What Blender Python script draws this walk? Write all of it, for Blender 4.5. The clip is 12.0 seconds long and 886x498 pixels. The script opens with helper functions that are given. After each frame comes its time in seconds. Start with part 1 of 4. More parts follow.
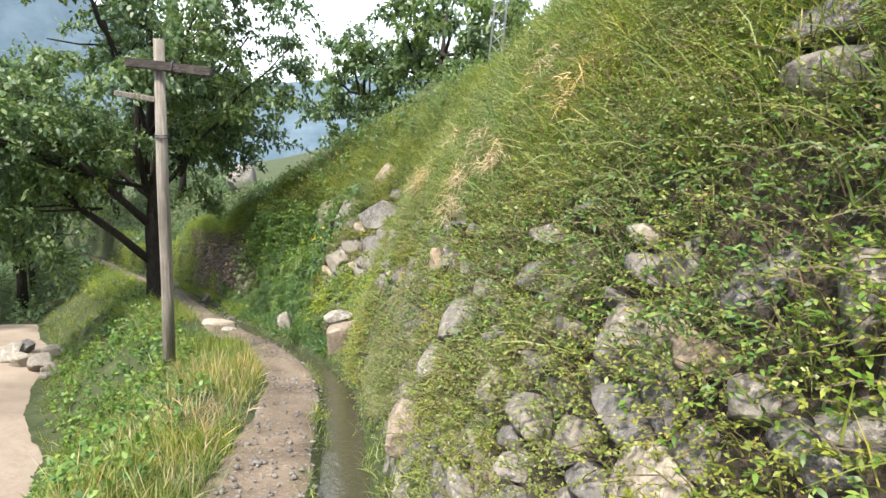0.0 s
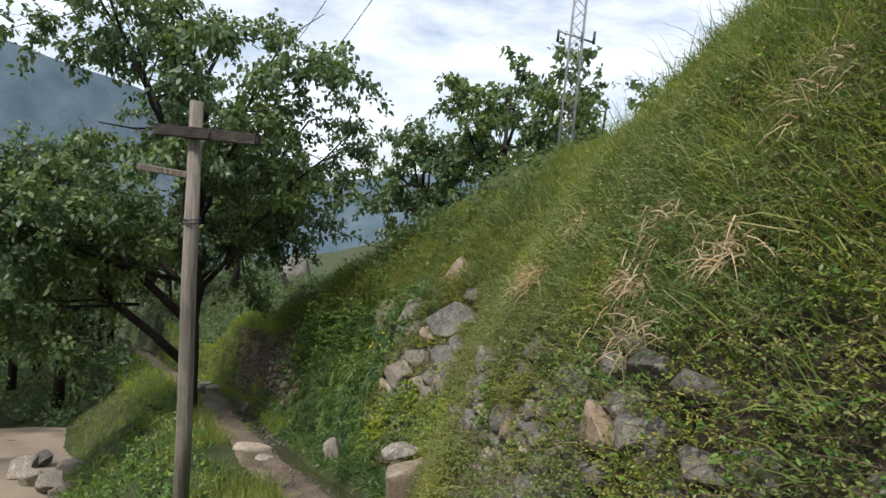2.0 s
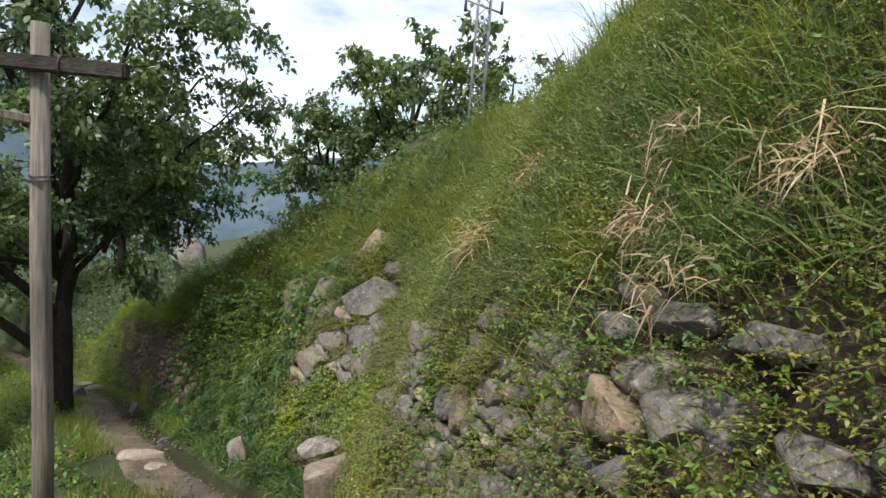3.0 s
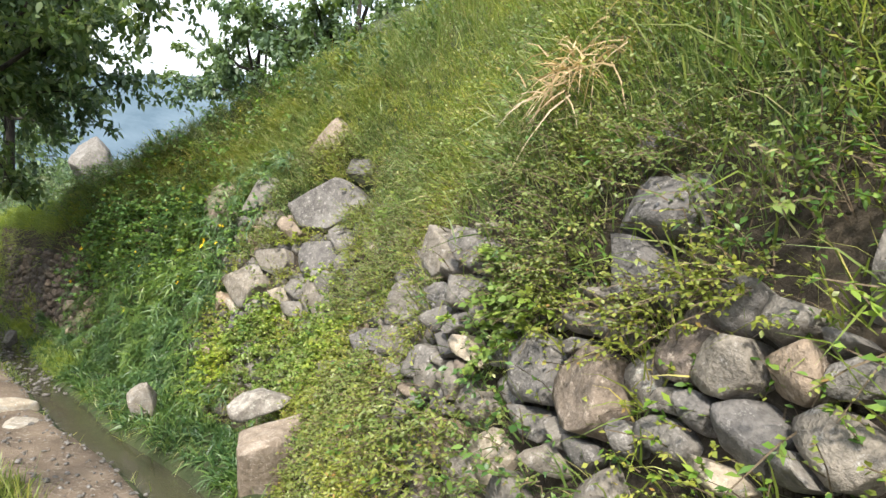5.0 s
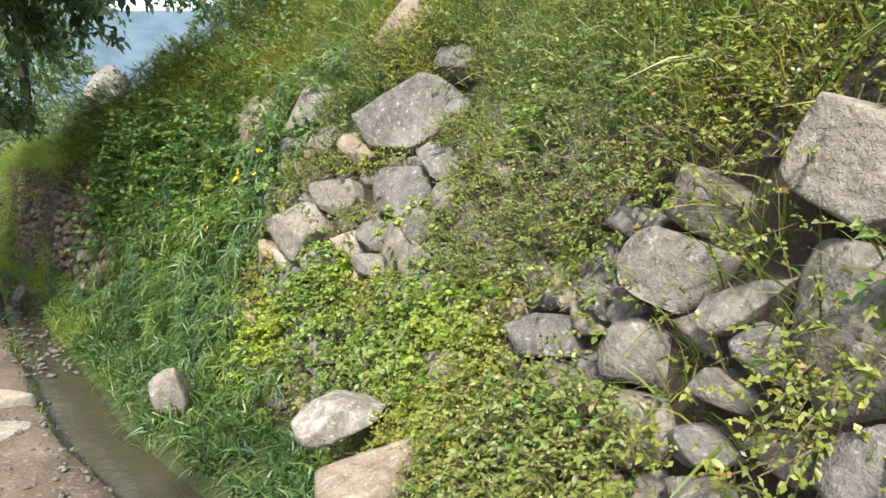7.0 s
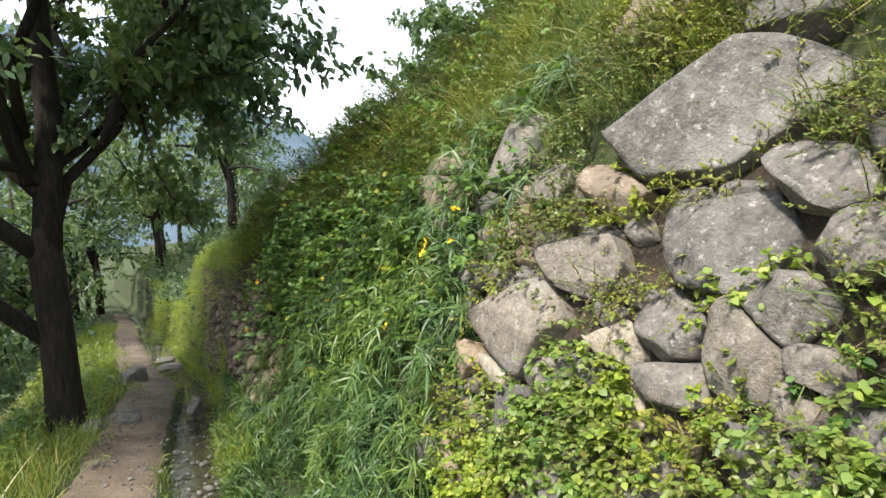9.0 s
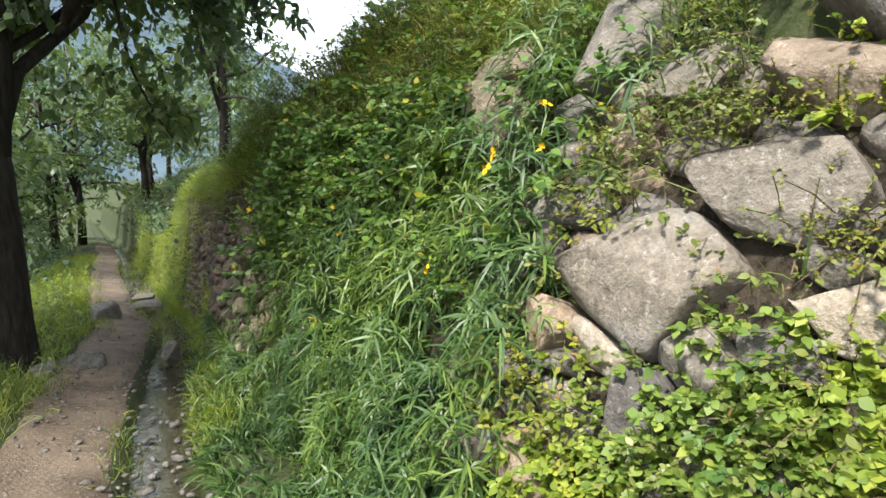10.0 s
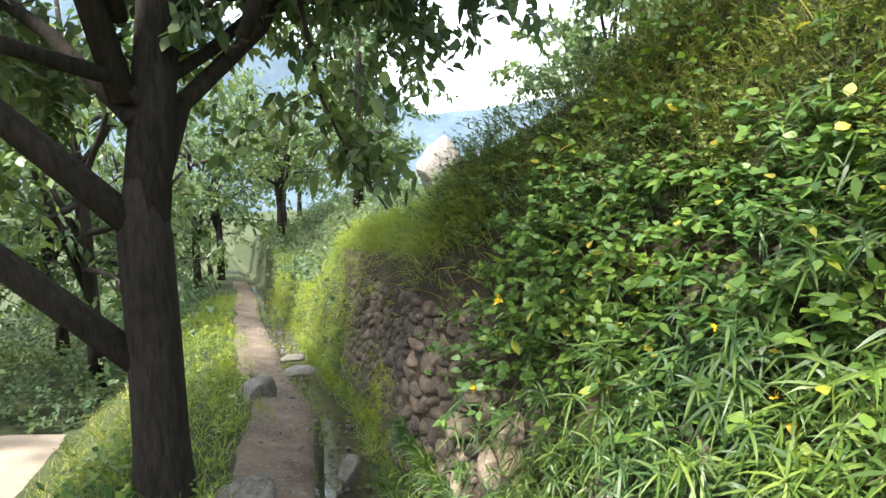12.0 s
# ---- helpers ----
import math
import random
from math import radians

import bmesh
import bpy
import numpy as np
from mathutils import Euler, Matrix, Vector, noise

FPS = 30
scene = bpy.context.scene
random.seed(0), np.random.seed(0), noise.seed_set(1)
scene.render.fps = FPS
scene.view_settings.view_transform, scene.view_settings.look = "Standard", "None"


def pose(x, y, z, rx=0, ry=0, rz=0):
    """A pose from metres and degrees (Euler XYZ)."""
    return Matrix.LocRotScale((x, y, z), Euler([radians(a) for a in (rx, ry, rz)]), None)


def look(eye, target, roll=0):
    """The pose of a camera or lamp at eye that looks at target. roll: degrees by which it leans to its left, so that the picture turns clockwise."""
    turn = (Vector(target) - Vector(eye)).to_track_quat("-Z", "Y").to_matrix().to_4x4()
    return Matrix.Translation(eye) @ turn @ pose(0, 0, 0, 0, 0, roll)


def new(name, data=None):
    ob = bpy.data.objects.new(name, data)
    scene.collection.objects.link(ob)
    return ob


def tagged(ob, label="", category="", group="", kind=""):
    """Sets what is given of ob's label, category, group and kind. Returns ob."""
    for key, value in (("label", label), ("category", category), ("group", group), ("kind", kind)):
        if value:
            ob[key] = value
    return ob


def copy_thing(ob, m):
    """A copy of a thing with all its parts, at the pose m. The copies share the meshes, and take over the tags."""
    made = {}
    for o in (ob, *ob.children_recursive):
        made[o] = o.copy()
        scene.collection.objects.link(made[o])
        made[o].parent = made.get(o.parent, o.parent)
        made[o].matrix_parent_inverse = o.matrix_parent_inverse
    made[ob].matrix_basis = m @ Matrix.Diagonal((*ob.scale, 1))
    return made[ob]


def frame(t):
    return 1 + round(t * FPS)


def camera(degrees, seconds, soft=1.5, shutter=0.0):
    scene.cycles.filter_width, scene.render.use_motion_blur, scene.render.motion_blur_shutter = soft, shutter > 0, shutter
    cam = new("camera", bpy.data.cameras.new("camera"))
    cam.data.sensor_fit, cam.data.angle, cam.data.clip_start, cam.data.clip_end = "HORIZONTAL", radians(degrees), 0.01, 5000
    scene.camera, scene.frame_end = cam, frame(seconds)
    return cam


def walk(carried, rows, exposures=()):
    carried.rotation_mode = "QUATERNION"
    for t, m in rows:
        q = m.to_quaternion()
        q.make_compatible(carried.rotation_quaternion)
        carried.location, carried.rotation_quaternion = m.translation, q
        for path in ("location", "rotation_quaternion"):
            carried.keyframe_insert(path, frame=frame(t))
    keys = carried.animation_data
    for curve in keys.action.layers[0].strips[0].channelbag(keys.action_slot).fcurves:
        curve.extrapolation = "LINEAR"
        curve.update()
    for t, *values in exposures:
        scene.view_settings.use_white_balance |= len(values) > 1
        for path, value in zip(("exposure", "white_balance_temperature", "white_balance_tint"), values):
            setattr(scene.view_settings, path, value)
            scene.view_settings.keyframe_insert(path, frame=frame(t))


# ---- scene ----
cam = camera(72.6, 12.0)
METRES, EYE, TILT, LEAN, TURN = 11.0, 1.55, 0.0, 0.0, 0.0
ROWS = [
    (0.0, 0.0, 0.0, 0.0, 1.3, -14.72, -4.95),
    (0.5, -0.0074, 0.0442, -0.0065, 1.01, -13.89, -5.1),
    (1.0, -0.0231, 0.09, -0.0001, 6.89, -8.44, -4.2),
    (1.5, -0.0381, 0.1223, -0.007, 9.11, -5.8, -4.62),
    (2.0, -0.0463, 0.1556, -0.0222, 6.13, -6.22, -5.0),
    (2.5, -0.0551, 0.1883, -0.0348, 2.55, -6.54, -3.85),
    (3.0, -0.0644, 0.2225, -0.0472, -2.99, -7.03, -4.52),
    (5.0, -0.0966, 0.3767, -0.1007, -9.2, -12.66, -8.33),
    (5.5, -0.1095, 0.4173, -0.1133, -12.44, -15.33, -10.08),
    (6.0, -0.1135, 0.4591, -0.1298, -13.69, -16.7, -13.17),
    (6.5, -0.122, 0.4947, -0.1371, -9.46, -19.16, -9.27),
    (8.5, -0.1466, 0.6269, -0.1785, -1.95, -14.38, -3.76),
    (9.0, -0.1608, 0.6671, -0.192, 7.91, -11.44, 0.7),
    (9.5, -0.1768, 0.7039, -0.2043, 6.23, -13.9, -2.65),
    (10.0, -0.1986, 0.7432, -0.2228, 7.98, -15.76, -3.03),
    (10.5, -0.233, 0.7811, -0.2368, 14.02, -13.66, -2.94),
    (11.0, -0.2645, 0.8248, -0.2372, 13.96, -9.17, -3.4),
    (11.5, -0.2969, 0.8474, -0.2314, 14.11, -13.18, 0.01),
    (12.0, -0.3226, 0.87, -0.2317, 18.01, -13.35, -0.9),
]
EXPOSURES = [(0.0, 1.0), (1.0, 0.85), (1.45, 0.0), (2.0, -0.2), (3.0, -0.05), (4.5, 0.8), (6.5, 0.95), (9.0, 0.8), (10.3, 0.95), (11.0, 1.5), (11.5, 1.45), (12.0, 1.65)]
walk(cam, [(t, pose(0, 0, EYE, TILT, LEAN, TURN) @ pose(METRES * x, METRES * y, METRES * z, 90 + pitch, roll, yaw)) for t, x, y, z, yaw, pitch, roll in ROWS], EXPOSURES)

# ---- light: bright broken cloud, soft sun from behind the valley side ----
SUN_EL, SUN_AZ = 56.0, 212.0   # azimuth clockwise from +y
world = bpy.data.worlds.new("sky")
scene.world = world
world.use_nodes = True
wn, wl = world.node_tree.nodes, world.node_tree.links
wn.clear()
w_out = wn.new("ShaderNodeOutputWorld")
w_bg = wn.new("ShaderNodeBackground")
w_sky = wn.new("ShaderNodeTexSky")
w_sky.sky_type = "NISHITA"
w_sky.sun_disc = False
w_sky.sun_elevation, w_sky.sun_rotation = radians(SUN_EL), radians(SUN_AZ)
w_co = wn.new("ShaderNodeTexCoord")
w_map = wn.new("ShaderNodeMapping")
w_map.inputs["Scale"].default_value = (1.0, 1.0, 3.2)
w_cloud = wn.new("ShaderNodeTexNoise")
w_cloud.inputs["Scale"].default_value = 2.6
w_cloud.inputs["Detail"].default_value = 7.0
w_cloud.inputs["Roughness"].default_value = 0.62
w_ramp = wn.new("ShaderNodeValToRGB")
w_ramp.color_ramp.elements[0].position, w_ramp.color_ramp.elements[0].color = 0.36, (0.22, 0.22, 0.22, 1)
w_ramp.color_ramp.elements[1].position, w_ramp.color_ramp.elements[1].color = 0.58, (1, 1, 1, 1)
w_mix = wn.new("ShaderNodeMix")
w_mix.data_type = "RGBA"
w_mix.inputs[7].default_value = (8.2, 8.8, 9.8, 1)
wl.new(w_co.outputs["Generated"], w_map.inputs["Vector"])
wl.new(w_map.outputs["Vector"], w_cloud.inputs["Vector"])
wl.new(w_cloud.outputs["Fac"], w_ramp.inputs["Fac"])
wl.new(w_ramp.outputs["Color"], w_mix.inputs[0])
wl.new(w_sky.outputs["Color"], w_mix.inputs[6])
wl.new(w_mix.outputs[2], w_bg.inputs["Color"])
w_bg.inputs["Strength"].default_value = 0.15
wl.new(w_bg.outputs["Background"], w_out.inputs["Surface"])
sun = new("sun", bpy.data.lights.new("sun", "SUN"))
sun.data.energy, sun.data.angle, sun.data.color = 5.0, radians(7), (1.0, 0.95, 0.86)
sun_way = Vector((math.sin(radians(SUN_AZ)) * math.cos(radians(SUN_EL)), math.cos(radians(SUN_AZ)) * math.cos(radians(SUN_EL)), math.sin(radians(SUN_EL))))
sun.matrix_world = look(sun_way * 50, (0, 0, 0))


# ---- materials ----
def material(name, rough=0.9):
    m = bpy.data.materials.new(name)
    m.use_nodes = True
    b = m.node_tree.nodes["Principled BSDF"]
    b.inputs["Roughness"].default_value = rough
    b.inputs["Specular IOR Level"].default_value = 0.25
    return m, m.node_tree.nodes, m.node_tree.links, b


def ramp(nodes, stops):
    r = nodes.new("ShaderNodeValToRGB")
    while len(r.color_ramp.elements) < len(stops):
        r.color_ramp.elements.new(0.5)
    for e, (p, c) in zip(r.color_ramp.elements, stops):
        e.position, e.color = p, (*c, 1)
    return r


def noise_tex(nodes, links, scale, detail=5.0, rough=0.6, space="world", stretch=None):
    tex = nodes.new("ShaderNodeTexNoise")
    tex.inputs["Scale"].default_value, tex.inputs["Detail"].default_value, tex.inputs["Roughness"].default_value = scale, detail, rough
    if space == "world":
        src = nodes.new("ShaderNodeNewGeometry").outputs["Position"]
    else:
        src = nodes.new("ShaderNodeTexCoord").outputs["Object"]
    if stretch:
        mp = nodes.new("ShaderNodeMapping")
        mp.inputs["Scale"].default_value = stretch
        links.new(src, mp.inputs["Vector"])
        src = mp.outputs["Vector"]
    links.new(src, tex.inputs["Vector"])
    return tex


def mixed(nodes, links, fac, a, b, mode="MIX"):
    m = nodes.new("ShaderNodeMix")
    m.data_type, m.blend_type = "RGBA", mode
    for sock, v in ((m.inputs[0], fac), (m.inputs[6], a), (m.inputs[7], b)):
        if hasattr(v, "is_linked"):
            links.new(v, sock)
        elif isinstance(v, tuple):
            sock.default_value = (*v, 1)
        else:
            sock.default_value = v
    return m.outputs[2]


def bump(nodes, links, bsdf, height, strength, distance):
    b = nodes.new("ShaderNodeBump")
    b.inputs["Strength"].default_value, b.inputs["Distance"].default_value = strength, distance
    links.new(height, b.inputs["Height"])
    links.new(b.outputs["Normal"], bsdf.inputs["Normal"])


def earth(name, dark, light, pebble, scale=3.0):
    m, n, l, b = material(name, 0.95)
    big, fine = noise_tex(n, l, scale, 6), noise_tex(n, l, scale * 14, 5, 0.7)
    c1 = ramp(n, [(0.35, dark), (0.65, light)])
    l.new(big.outputs["Fac"], c1.inputs["Fac"])
    c2 = ramp(n, [(0.56, (0, 0, 0)), (0.68, (1, 1, 1))])
    l.new(fine.outputs["Fac"], c2.inputs["Fac"])
    l.new(mixed(n, l, c2.outputs["Color"], c1.outputs["Color"], pebble), b.inputs["Base Color"])
    bump(n, l, b, fine.outputs["Fac"], 0.8, 0.03)
    return m


def rock(name, dark, light, stain, scale=2.5):
    m, n, l, b = material(name, 0.88)
    big, mid, fine = noise_tex(n, l, scale, 6, 0.6, "object"), noise_tex(n, l, scale * 7, 6, 0.7), noise_tex(n, l, 85, 3, 0.7)
    info = n.new("ShaderNodeObjectInfo")
    c1 = ramp(n, [(0.3, dark), (0.55, light), (0.75, stain)])
    l.new(mid.outputs["Fac"], c1.inputs["Fac"])
    c2 = ramp(n, [(0.0, (0.72, 0.70, 0.70)), (0.5, (1.0, 0.96, 0.9)), (1.0, (1.25, 1.14, 0.98))])
    l.new(info.outputs["Random"], c2.inputs["Fac"])
    col = mixed(n, l, 1.0, c1.outputs["Color"], c2.outputs["Color"], "MULTIPLY")
    lich = noise_tex(n, l, 34, 6, 0.75)
    c5 = ramp(n, [(0.56, (0, 0, 0)), (0.66, (0.8, 0.8, 0.8))])
    l.new(lich.outputs["Fac"], c5.inputs["Fac"])
    c3 = ramp(n, [(0.5, (0, 0, 0)), (0.62, (0.75, 0.75, 0.75))])
    l.new(big.outputs["Fac"], c3.inputs["Fac"])
    col = mixed(n, l, c3.outputs["Color"], col, stain)
    col = mixed(n, l, c5.outputs["Color"], col, tuple(min(0.6, 1.55 * q) for q in stain))
    c4 = ramp(n, [(0.35, (0.8, 0.8, 0.8)), (0.6, (1.06, 1.06, 1.06))])
    l.new(fine.outputs["Fac"], c4.inputs["Fac"])
    col = mixed(n, l, 1.0, col, c4.outputs["Color"], "MULTIPLY")
    l.new(col, b.inputs["Base Color"])
    hs = n.new("ShaderNodeMath")
    hs.operation = "MULTIPLY_ADD"
    hs.inputs[1].default_value = 0.25
    l.new(fine.outputs["Fac"], hs.inputs[0])
    l.new(mid.outputs["Fac"], hs.inputs[2])
    bump(n, l, b, hs.outputs[0], 0.75, 0.03)
    return m


def foliage(name, stops, translucent=0.35, patch=1.3, patch_tint=(1.18, 1.1, 0.8), rough=0.45):
    m, n, l, b = material(name, rough)
    b.inputs["Specular IOR Level"].default_value = 0.45
    geo = n.new("ShaderNodeNewGeometry")
    c = ramp(n, stops)
    l.new(geo.outputs["Random Per Island"], c.inputs["Fac"])
    big = noise_tex(n, l, patch, 4)
    c2 = ramp(n, [(0.42, (0.86, 0.92, 1.15)), (0.62, patch_tint)])
    l.new(big.outputs["Fac"], c2.inputs["Fac"])
    col = mixed(n, l, 1.0, c.outputs["Color"], c2.outputs["Color"], "MULTIPLY")
    l.new(col, b.inputs["Base Color"])
    t = n.new("ShaderNodeBsdfTranslucent")
    l.new(mixed(n, l, 1.0, col, (1.2, 1.25, 0.7), "MULTIPLY"), t.inputs["Color"])
    s = n.new("ShaderNodeMixShader")
    s.inputs[0].default_value = translucent
    l.new(b.outputs[0], s.inputs[1])
    l.new(t.outputs[0], s.inputs[2])
    l.new(s.outputs[0], n["Material Output"].inputs["Surface"])
    return m


def bark(name, dark, light, stretch, scale=6.0):
    m, n, l, b = material(name, 0.9)
    g = noise_tex(n, l, scale, 7, 0.7, "world", stretch)
    p = noise_tex(n, l, 2.0, 4)
    c = ramp(n, [(0.35, dark), (0.65, light)])
    l.new(g.outputs["Fac"], c.inputs["Fac"])
    c2 = ramp(n, [(0.35, (0.75, 0.75, 0.72)), (0.65, (1.15, 1.15, 1.15))])
    l.new(p.outputs["Fac"], c2.inputs["Fac"])
    l.new(mixed(n, l, 1.0, c.outputs["Color"], c2.outputs["Color"], "MULTIPLY"), b.inputs["Base Color"])
    bump(n, l, b, g.outputs["Fac"], 0.9, 0.03)
    return m


M_SOIL = earth("hillside_soil", (0.03, 0.042, 0.016), (0.065, 0.078, 0.032), (0.10, 0.095, 0.055))
M_PATH = earth("trodden_earth", (0.105, 0.078, 0.056), (0.22, 0.168, 0.122), (0.33, 0.29, 0.24), 2.4)
M_ROAD = earth("dusty_track", (0.22, 0.17, 0.13), (0.31, 0.25, 0.195), (0.29, 0.24, 0.20), 0.8)
M_ROCK = rock("grey_boulder_rock", (0.092, 0.088, 0.084), (0.185, 0.175, 0.163), (0.255, 0.238, 0.217))
M_DARKROCK = rock("dark_wall_rock", (0.05, 0.042, 0.036), (0.115, 0.095, 0.08), (0.165, 0.14, 0.115))
M_BROWN = rock("brown_boulder_rock", (0.155, 0.125, 0.10), (0.25, 0.205, 0.165), (0.31, 0.26, 0.21))
M_PALE = rock("pale_rock", (0.20, 0.18, 0.155), (0.32, 0.29, 0.25), (0.41, 0.375, 0.325))
M_GRASS = foliage("green_grass", [(0.0, (0.083, 0.137, 0.028)), (0.55, (0.177, 0.228, 0.050)), (0.9, (0.282, 0.297, 0.090)), (1.0, (0.400, 0.343, 0.146))], 0.35)
M_DRY = foliage("dry_grass", [(0.0, (0.36, 0.24, 0.12)), (1.0, (0.58, 0.42, 0.23))], 0.25, 1.3, (1.1, 1.05, 0.9))
M_CREEP = foliage("creeper_leaves", [(0.0, (0.11, 0.15, 0.026)), (0.5, (0.175, 0.212, 0.043)), (0.88, (0.235, 0.26, 0.055)), (0.97, (0.28, 0.27, 0.07)), (1.0, (0.27, 0.16, 0.06))], 0.35)
M_WEED = foliage("weed_leaves", [(0.0, (0.045, 0.10, 0.02)), (0.6, (0.10, 0.19, 0.035)), (1.0, (0.20, 0.28, 0.05))], 0.35)
M_LANCE = foliage("lance_leaves", [(0.0, (0.031, 0.074, 0.019)), (0.6, (0.076, 0.139, 0.032)), (1.0, (0.148, 0.215, 0.052))], 0.27)
M_BROAD = foliage("broad_leaves", [(0.0, (0.058, 0.122, 0.029)), (0.6, (0.137, 0.234, 0.049)), (0.96, (0.195, 0.293, 0.049)), (1.0, (0.537, 0.410, 0.058))], 0.4)
M_BUSH = foliage("bush_leaves", [(0.0, (0.12, 0.19, 0.03)), (0.7, (0.23, 0.31, 0.05)), (1.0, (0.36, 0.40, 0.07))], 0.4)
M_MOSS = foliage("bright_grass", [(0.0, (0.14, 0.20, 0.03)), (1.0, (0.32, 0.37, 0.07))], 0.4)
M_TREE = foliage("tree_leaves", [(0.0, (0.052, 0.089, 0.036)), (0.6, (0.103, 0.161, 0.065)), (1.0, (0.228, 0.277, 0.129))], 0.4, 0.6, (1.2, 1.15, 0.8), 0.45)
M_FAR = foliage("far_tree_leaves", [(0.0, (0.06, 0.10, 0.04)), (1.0, (0.15, 0.21, 0.085))], 0.4, 0.4, (1.15, 1.1, 0.8))
M_BARK = bark("dark_bark", (0.014, 0.011, 0.009), (0.045, 0.037, 0.03), (5, 5, 0.9))
M_POLE = bark("weathered_wood", (0.16, 0.14, 0.12), (0.33, 0.29, 0.25), (9, 9, 0.35))
M_BEAM = bark("old_dark_beam", (0.03, 0.025, 0.023), (0.085, 0.072, 0.064), (2, 9, 9))
M_TWIG = bark("twigs", (0.10, 0.07, 0.045), (0.22, 0.17, 0.11), (5, 5, 2))
M_METAL, _n, _l, _b = material("galvanised_steel", 0.5)
_b.inputs["Base Color"].default_value, _b.inputs["Metallic"].default_value = (0.33, 0.33, 0.34, 1), 0.6
M_WIRE, _n, _l, _b = material("black_cable", 0.6)
_b.inputs["Base Color"].default_value = (0.05, 0.05, 0.055, 1)
M_WATER, _n, _l, _b = material("shallow_water", 0.06)
_b.inputs["Base Color"].default_value = (0.055, 0.05, 0.032, 1)
_b.inputs["Specular IOR Level"].default_value = 0.6
_t = noise_tex(_n, _l, 14, 4, 0.6)
bump(_n, _l, _b, _t.outputs["Fac"], 0.35, 0.02)
# far woodland: the blue of distance haze is painted into the base colour
M_HILL, _n, _l, _b = material("hazed_forest_slope", 1.0)
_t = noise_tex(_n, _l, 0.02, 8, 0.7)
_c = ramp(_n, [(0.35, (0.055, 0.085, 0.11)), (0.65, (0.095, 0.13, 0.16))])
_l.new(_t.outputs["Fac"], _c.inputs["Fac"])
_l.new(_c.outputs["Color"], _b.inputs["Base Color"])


# ---- the lie of the land ----
# v: the y of a point on the foot of the bank; u: metres to the right of the foot; h: metres above the path
FOOT_Y = np.array([-40, -6, -2, 0.5, 2.5, 4.5, 6.0, 7.2, 8.2, 9.2, 10.3, 11.5, 13.0, 14.4, 16.2, 20.5, 25, 70.0])
FOOT_X = np.array([3.5, 1.2, 0.75, 0.35, -0.05, -0.4, -0.7, -1.2, -1.75, -2.6, -3.3, -4.1, -5.0, -5.8, -7.3, -10.7, -14, -50.0])
_dense = np.arange(-40, 70, 0.1)
_kernel = np.hanning(13) / np.hanning(13).sum()
_foot = np.convolve(np.pad(np.interp(_dense, FOOT_Y, FOOT_X), 6, mode="edge"), _kernel, "valid")
_slope = np.gradient(_foot, _dense)
rng = np.random.default_rng(7)


def fall(y):
    """Height of the path's plane at y."""
    y = np.asarray(y, float)
    return -0.275 * np.clip(y, -14, 75) - 0.04 * np.clip(y - 75, 0, 300)


def foot(v):
    """Foot point and unit normal (to the right) in plan."""
    x, d = np.interp(v, _dense, _foot), np.interp(v, _dense, _slope)
    k = 1 / np.sqrt(1 + d * d)
    return x, np.asarray(v, float), k, -d * k


def lumps(x, y, z=0.0, seed=0):
    """Smooth noise about -1 to 1."""
    r, out = np.random.default_rng(seed), 0.0
    for i in range(7):
        f = 0.7 * 1.55 ** i
        a, b, c = r.normal(size=3)
        k = f * 1.6 / math.sqrt(a * a + b * b + c * c)
        out = out + np.sin(k * (a * x + b * y + c * z) + r.uniform(0, 6.28)) / 1.35 ** i
    return out / 2.6


def recess(v):
    return np.interp(v, [6.3, 8.5, 9.8, 11.3, 13.2], [0.0, 0.56, 0.55, 0.42, 0.05])


def batter(v):
    return np.interp(v, [0, 2.5, 4.2, 6.3, 8.6, 11.3, 13.2], [0.42, 0.36, 0.25, 0.2, 0.45, 0.45, 0.14])


UP_H = [1.7, 2.6, 3.4, 4.2, 5.0, 5.6, 9.0]
UP_U = [0.0, 0.48, 0.98, 1.58, 2.35, 3.6, 18.0]


def steep(v):
    """The upper bank leans back less near the start."""
    return np.interp(v, [5.0, 9.0], [0.86, 1.0])


def crest(v):
    """How high the bank stands above the path."""
    return np.interp(v, [-8, 0, 9.5, 11.5, 12.8, 14.2, 16.0, 18.0, 24, 30], [5.2, 5.8, 5.4, 4.0, 2.7, 2.1, 1.95, 0.9, 0.8, 2.2])


def ridge(v):
    """How high the hill stands further back."""
    return np.interp(v, [-8, 0, 9.5, 11.5, 12.8, 14.2, 18, 30], [5.2, 5.8, 5.5, 4.5, 3.5, 2.9, 2.9, 3.6])


def bank_u(v, h):
    """How far back the face of the bank stands at height h."""
    v, h = np.asarray(v, float), np.asarray(h, float)
    r, k = recess(v), batter(v)
    upper = np.interp(h, UP_H, UP_U) * steep(v)
    return r + k * np.minimum(h, 1.7) + upper


